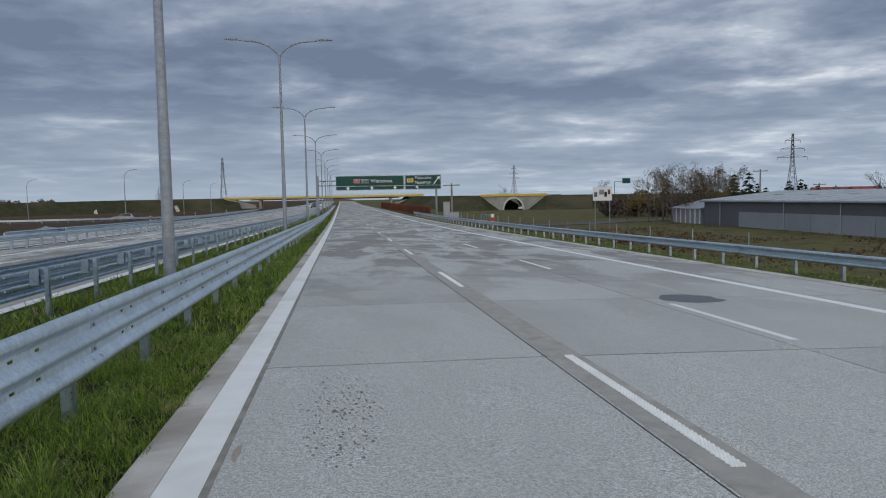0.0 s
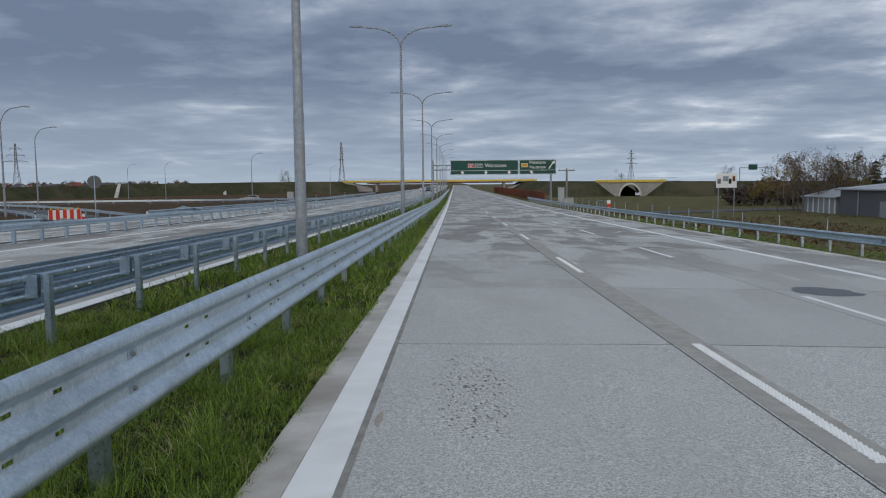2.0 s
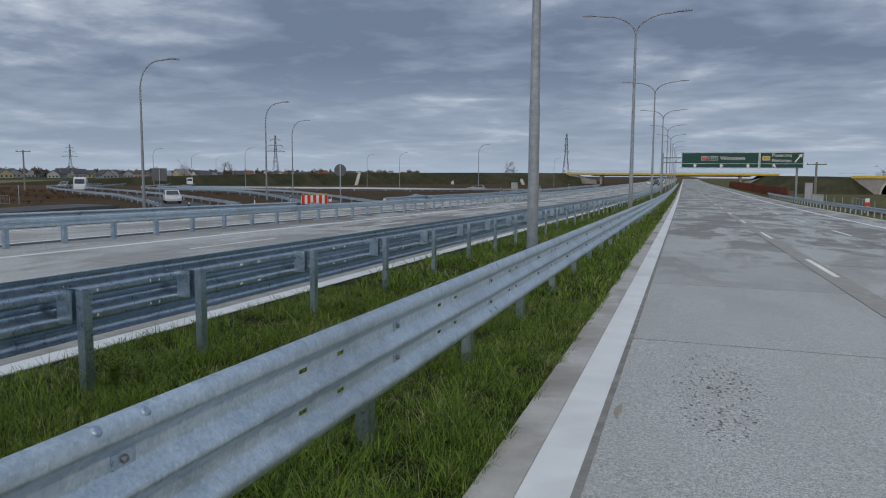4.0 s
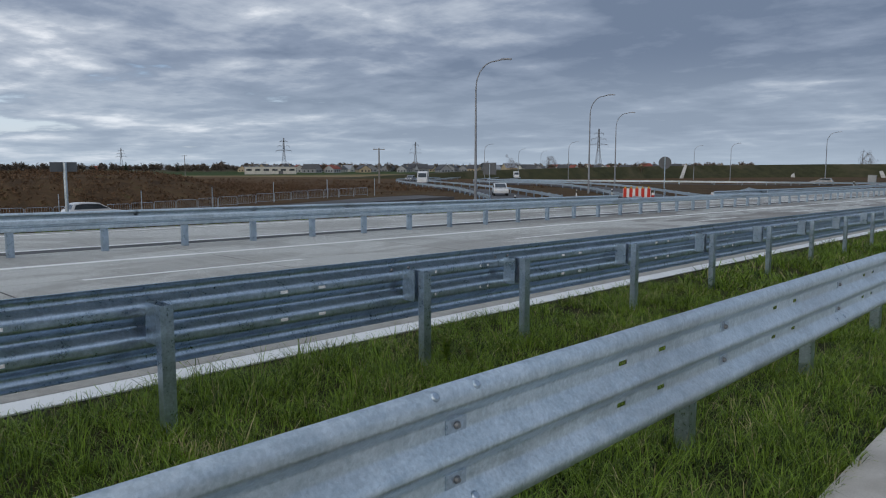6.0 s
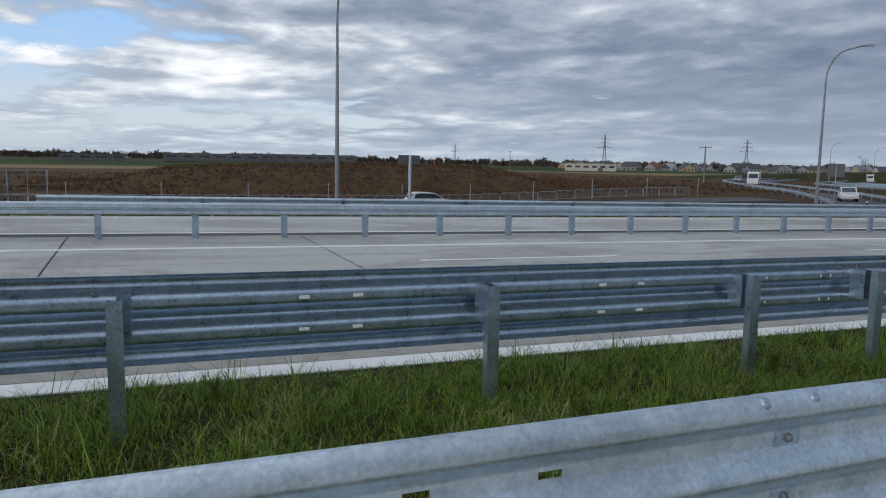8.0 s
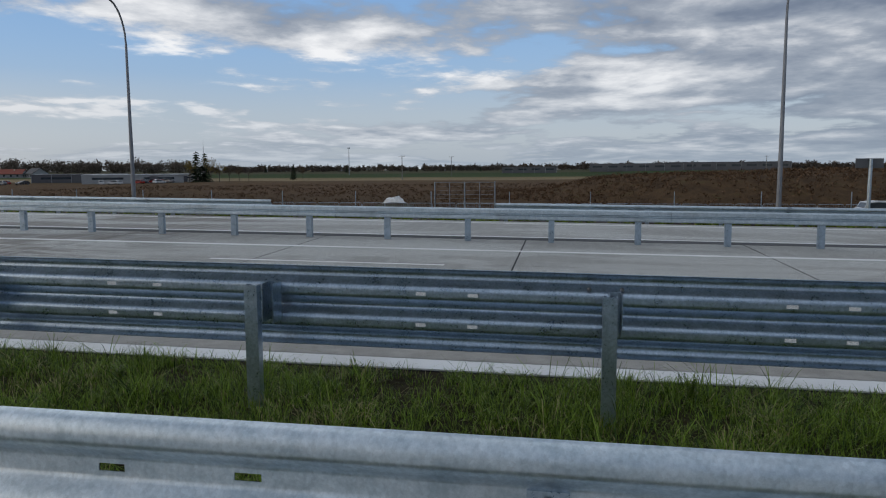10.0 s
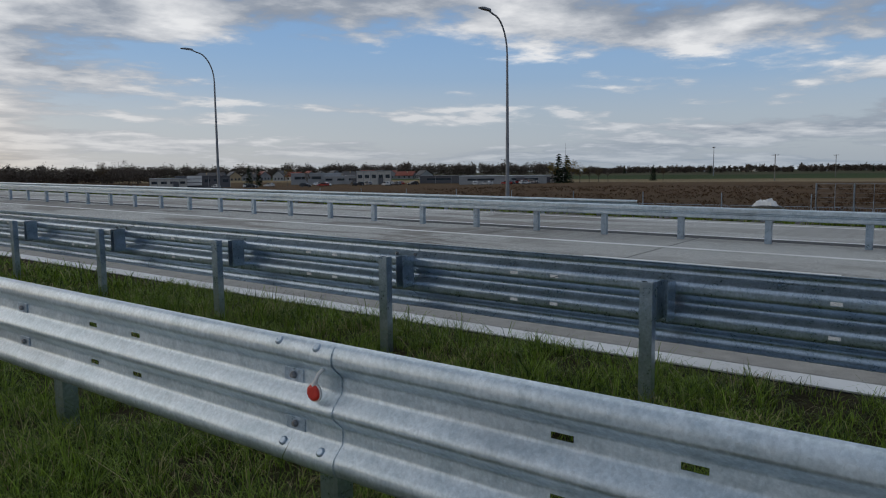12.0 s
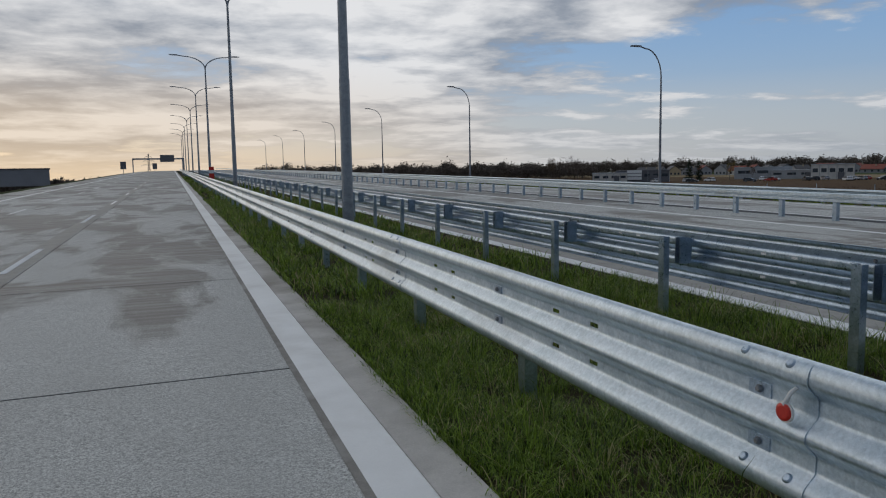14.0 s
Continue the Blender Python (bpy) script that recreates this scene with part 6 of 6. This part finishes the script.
gate(-71.0, -11.9, 5.9, -3.15, 3.35, 0, "tall galvanised double mesh gate in the fence")
gate(-70.5, -32.3, 3.4, -3.0, 1.45, 0, "low galvanised gate in the fence")
gate(17.5, 86, 6.0, land(17.5, 88), 1.6, 0, "galvanised double gate on the far slope")
ob = thing("marker_post", "white post with a red cap by the gate", "marker post", m=Matrix.Translation((17.2, 84, land(17.2, 84))))
part("post", Geo().box((0, 0, 0.8), (0.4, 0.1, 1.6)), M["sign_white"], ob)
part("band", Geo().box((0, -0.02, 1.0), (0.42, 0.12, 0.4)), M["red"], ob)


def tarp(x, y, z):
    g = Geo()
    n, m = 9, 7
    for i in range(n):
        for j in range(m):
            u, v = i / (n - 1) * 2 - 1, j / (m - 1) * 2 - 1
            k = max(0.0, 1 - u * u) * max(0.0, 1 - v * v)
            g.v.append((x + v * 0.9, y + u * 1.15, z + 0.6 * k ** 0.5 + 0.4 * noise.noise((u * 3, v * 3, 4.0)) - 0.05))
    g.f = [(i * m + j, i * m + j + 1, (i + 1) * m + j + 1, (i + 1) * m + j) for i in range(n - 1) for j in range(m - 1)]
    g.smooth = [False] * len(g.f)
    tagged(part("tarpaulin", g, M["sign_white"]), "crumpled white sheeting heaped on the ground", "tarpaulin")


tarp(-78, -17.6, land(-78, -17.6) + 0.75)
tagged(part("soil_heap", Geo().tube([(-78, -17.6, land(-78, -17.6) - 0.2), (-78, -17.6, land(-78, -17.6) + 0.5), (-78, -17.6, land(-78, -17.6) + 0.8)], [3.0, 1.9, 0.9], 12), M["soil"]), "small heap of bare soil", "heap")


def billboard(az, d):
    x, y = polar(az, d)
    z = land(x, y)
    ob = thing("billboard", "white billboard with dark lettering bars on steel legs", "billboard", m=pose(x, y, z, 0, 0, -az))
    part("panel", Geo().box((0, 0, 6.0), (3.1, 0.15, 2.3)), M["sign_white"], ob)
    for k, (a, w, mat) in enumerate(((-0.1, 0.8, "clad_mid"), (0.55, 0.4, "blackm"), (1.1, 0.4, "rust"), (-1.1, 0.5, "clad_dark"))):
        part("bar", Geo().box((a, -0.1, 6.3 - 0.4 * (k % 2)), (w, 0.04, 0.8)), M[mat], ob)
    for s in (-1.2, 1.2):
        part("leg", Geo().tube([(s, 0.1, 0), (s, 0.1, 6.6)], 0.08, 6), M["pole_far"], ob)


billboard(19.95, 128)
x, y = polar(22.0, 330)
ob = thing("sign_gantry", "distant gantry with a small green sign", "road sign", m=pose(x, y, 0.8, 0, 0, -20))
part("leg", Geo().tube([(-6, 0, 0), (-6, 0, 6)], 0.15, 6), M["pole_far"], ob)
part("leg", Geo().tube([(6, 0, 0), (6, 0, 6)], 0.15, 6), M["pole_far"], ob)
part("crossbeam", Geo().tube([(-6, 0, 6), (6, 0, 6)], 0.12, 6), M["pole_far"], ob)
part("board", Geo().box((-1, -0.2, 6.2), (3.4, 0.1, 2.2)), M["green_sign"], ob)

# ---- stains on the near slabs ----
M["stain"] = surface("dried_mud", (0.22, 0.213, 0.20), (0.31, 0.30, 0.28), 14, 120, 0.9)
M["wetpatch"] = surface("damp_concrete", (0.10, 0.105, 0.11), (0.15, 0.155, 0.16), 5, 110, 0.5)
M["clay"] = surface("dried_clay", (0.36, 0.31, 0.25), (0.42, 0.38, 0.32), 20, 120, 0.9)


def blot(cx, cy, rx, ry, mat, label, seed, n=40, lift=0.003, k=0.35):
    pts = []
    for i in range(n):
        a = 2 * math.pi * i / n
        f = 1 + k * noise.noise((math.cos(a) * 1.6 + seed, math.sin(a) * 1.6, seed * 1.7)) + 0.2 * noise.noise((math.cos(a) * 6, math.sin(a) * 6 + seed, 2.0))
        x, y = cx + math.cos(a) * rx * f, cy + math.sin(a) * ry * f
        pts.append((x, y, road_z(x, y) + lift))
    g = Geo().add(pts + [(cx, cy, road_z(cx, cy) + lift)], [(i, (i + 1) % n, n) for i in range(n)])
    tagged(part("stain", g, M[mat]), label, "stain", "stains on the road")


blot(6.1, 13.4, 0.55, 0.62, "wetpatch", "dark damp patch on the concrete", 1.0)
srng = random.Random(9)
scuffs = Geo()
for k in range(200):
    a, r = srng.uniform(0, 6.3), srng.random() ** 0.7
    cx, cy = -0.02 + math.cos(a) * r * 0.34, 7.0 + math.sin(a) * r * 1.3
    rx, ry = srng.uniform(0.004, 0.016), srng.uniform(0.005, 0.030)
    ring = [(cx + rx * math.cos(0.63 * i) * srng.uniform(0.5, 1.3), cy + ry * math.sin(0.63 * i) * srng.uniform(0.5, 1.3)) for i in range(10)]
    scuffs.add([(x, y, road_z(x, y) + 0.003) for x, y in ring], [tuple(range(10))])
tagged(part("scuffs", scuffs, M["stain"]), "dark rubber scuffs scattered on the concrete", "stain", kind="stuff")
blot(-0.70, 6.15, 0.022, 0.2, "clay", "ochre smear of dried clay", 4.0, 24, 0.004, 1.1)
# brown-grey of the lane-line seal; on the shoulder strip it also carries shade
M["seal_shade_band"] = surface("seal_and_shade_band", (0.30, 0.285, 0.255), (0.49, 0.475, 0.435), 5, 110, 0.85, c3=(0.40, 0.39, 0.36), big=1.4)
M["edge_dirt"] = surface("dirty_slab_edge", (0.20, 0.19, 0.17), (0.34, 0.325, 0.295), 6, 120, 0.85, c3=(0.40, 0.39, 0.36), big=2.2)
structure("trim", strip(-0.815, -0.765, -80, 160, 0.003), M["edge_dirt"], "dark worn slab edge beside the white line", "road strip")
# the rail's shade is put into this strip's brown, along with the dirt
structure("trim", strip(-6.75, -5.72, -80, 160, 0.003), M["seal_shade_band"], "dirty brown shoulder with the guard rail's shade painted in", "road strip")
structure("trim", strip(2.19, 2.56, -80, 200, 0.003), M["seal_shade_band"], "darker sealed band under the lane line", "road strip")


# ---- grass of the median and verges ----
def grass_material(name, dark, light, dry):
    m = bpy.data.materials.new(name)
    m.use_nodes = True
    t = m.node_tree
    b = t.nodes["Principled BSDF"]
    geo = t.nodes.new("ShaderNodeNewGeometry")
    patch = noise_tex(t, geo.outputs["Position"], 1.1, 3.0, 0.6)
    col = mix(t, geo.outputs["Random Per Island"], dark, light)
    dryf = math_node(t, "ADD", math_node(t, "MULTIPLY", ramp(t, patch, [(0.52, 0.0), (0.70, 1.0)]), 0.28), 0.04)
    pick = math_node(t, "LESS_THAN", math_node(t, "FRACT", math_node(t, "MULTIPLY", geo.outputs["Random Per Island"], 17.3)), dryf)
    col = mix(t, pick, col, dry)
    t.links.new(col, b.inputs["Base Color"])
    b.inputs["Roughness"].default_value, b.inputs["Specular IOR Level"].default_value = 0.5, 0.3
    tr = t.nodes.new("ShaderNodeBsdfTranslucent")
    t.links.new(col, tr.inputs[0])
    mx = t.nodes.new("ShaderNodeMixShader")
    mx.inputs[0].default_value = 0.28
    t.links.new(b.outputs[0], mx.inputs[1])
    t.links.new(tr.outputs[0], mx.inputs[2])
    t.links.new(mx.outputs[0], t.nodes["Material Output"].inputs[0])
    return m


M["grass"] = grass_material("grass", (0.012, 0.038, 0.006), (0.31, 0.46, 0.055), (0.48, 0.42, 0.20))
RNG = np.random.default_rng(7)


def blades(n, xr, yr, hmin, hmax, width, keep=None):
    """About n bent blades in tufts that lean outwards, standing on the ground sheet."""
    per = 14
    nt = n // per
    tx, ty = RNG.uniform(xr[0], xr[1], nt), RNG.uniform(yr[0], yr[1], nt)
    tuft = np.array([noise.noise((float(a) * 1.7, float(b) * 1.7, 3.3)) for a, b in zip(tx, ty)])
    size = RNG.uniform(0.6, 1.35, nt)
    ok = RNG.uniform(-0.55, 0.4, nt) < tuft + 0.25
    tx, ty, tuft, size = (np.repeat(q[ok], per) for q in (tx, ty, tuft, size))
    spread = 0.028 if width < 0.01 else 0.07
    x, y = tx + RNG.normal(0, spread, len(tx)), ty + RNG.normal(0, spread, len(tx))
    ok = (x > xr[0]) & (x < xr[1])
    x, y, tx, ty, clump, size = x[ok], y[ok], tx[ok], ty[ok], tuft[ok], size[ok]
    n = len(x)
    z = np.array([land(float(a), float(b)) for a, b in zip(x, y)])
    h = RNG.uniform(hmin, hmax, n) * (0.95 + 0.55 * clump) * size
    ang = np.arctan2(y - ty, x - tx) + RNG.normal(0, 0.7, n)
    lean = RNG.uniform(0.25, 1.7, n) * h
    lx, ly = np.cos(ang) * lean, np.sin(ang) * lean
    face = ang + RNG.uniform(0.9, 2.2, n)
    w = width * RNG.uniform(0.6, 1.3, n)
    wx, wy = np.cos(face) * w / 2, np.sin(face) * w / 2
    rows = []
    for f, bend, ww in ((0.0, 0.0, 1.0), (0.45, 0.16, 0.9), (0.8, 0.55, 0.6)):
        for s in (-1, 1):
            rows.append(np.stack([x + lx * bend + s * wx * ww, y + ly * bend + s * wy * ww, z + h * f - 0.01], 1))
    rows.append(np.stack([x + lx, y + ly, z + h * np.where(lean > 0.9 * h, 0.62, 0.95)], 1))
    v = np.stack(rows, 1).reshape(-1, 3)
    base = np.arange(n)[:, None] * 7
    quads = np.concatenate([base + np.array([[0, 1, 3, 2]]), base + np.array([[2, 3, 5, 4]])]).reshape(-1, 4)
    tris = base + np.array([[4, 5, 6]])
    me = bpy.data.meshes.new("grass")
    me.vertices.add(len(v))
    me.vertices.foreach_set("co", v.astype(np.float32).ravel())
    loops = np.concatenate([quads.ravel(), tris.ravel()])
    me.loops.add(len(loops))
    me.loops.foreach_set("vertex_index", loops.astype(np.int32))
    starts = np.concatenate([np.arange(len(quads)) * 4, len(quads) * 4 + np.arange(len(tris)) * 3])
    me.polygons.add(len(starts))
    me.polygons.foreach_set("loop_start", starts.astype(np.int32))
    me.update(calc_edges=True)
    me.materials.append(M["grass"])
    return me


def lawn(n, xr, yr, hmin, hmax, width, label):
    tagged(new("grass", blades(n, xr, yr, hmin, hmax, width)), label, "grass", kind="stuff")


MEDIAN = "long rough green grass with dry stalks on the median"
lawn(290000, (-5.34, -1.345), (-8, 11), 0.035, 0.135, 0.0050, MEDIAN)
lawn(9000, (-1.42, -1.29), (-8, 14), 0.03, 0.08, 0.006, "short grass creeping over the kerb edge")
lawn(5000, (-5.2, -1.5), (-8, 11), 0.18, 0.34, 0.005, "tall thin grass stalks on the median")
lawn(60000, (-5.2, -1.3), (11, 34), 0.06, 0.19, 0.013, MEDIAN)
lawn(60000, (-5.2, -1.3), (-32, -8), 0.06, 0.19, 0.013, MEDIAN)
lawn(14000, (-5.2, -1.28), (34, 120), 0.10, 0.26, 0.04, MEDIAN)
lawn(12000, (-5.2, -1.28), (-110, -32), 0.10, 0.26, 0.04, MEDIAN)
lawn(26000, (10.7, 14.0), (8, 60), 0.03, 0.09, 0.016, "short green grass on the far verge")
lawn(24000, (-23.5, -20.2), (-60, 45), 0.08, 0.30, 0.03, "rough green grass behind the collector road")


# ---- feathery weed beside a median post ----
def weed(x, y, h, seed):
    r = random.Random(seed)
    z = land(x, y)
    ob = thing("weed", "feathery green weed in the long grass of the median", "plant", "weeds", m=Matrix.Translation((x, y, z)))
    for k in range(7):
        a, ln = r.uniform(0, 6.28), r.uniform(0.10, 0.30) * h
        hh = h * r.uniform(0.6, 1.0)
        pts = [(math.cos(a) * ln * f * f, math.sin(a) * ln * f * f, hh * f) for f in (0, 0.25, 0.5, 0.75, 1.0)]
        part("stem", Geo().tube(pts, [0.004, 0.004, 0.003, 0.002, 0.001], 5), M["grass"], ob)
        g = Geo()
        for i in range(70):
            f = r.uniform(0.2, 1.0)
            c = Vector((math.cos(a) * ln * f * f, math.sin(a) * ln * f * f, hh * f))
            b = r.uniform(0, 6.28)
            d = Vector((math.cos(b), math.sin(b), r.uniform(0.0, 0.7))) * 0.085 * (1.25 - f) * h / 0.4
            w = Vector((-math.sin(b), math.cos(b), 0)) * 0.005
            g.add([c, c + d * 0.5 + w, c + d, c + d * 0.5 - w], [(0, 1, 2, 3)])
        part("leaves", g, M["grass"], ob)


weed(-4.38, 5.30, 0.42, 1)
weed(-4.22, 5.42, 0.34, 2)
weed(-5.05, 1.25, 0.20, 3)
weed(-4.75, -2.6, 0.22, 4)
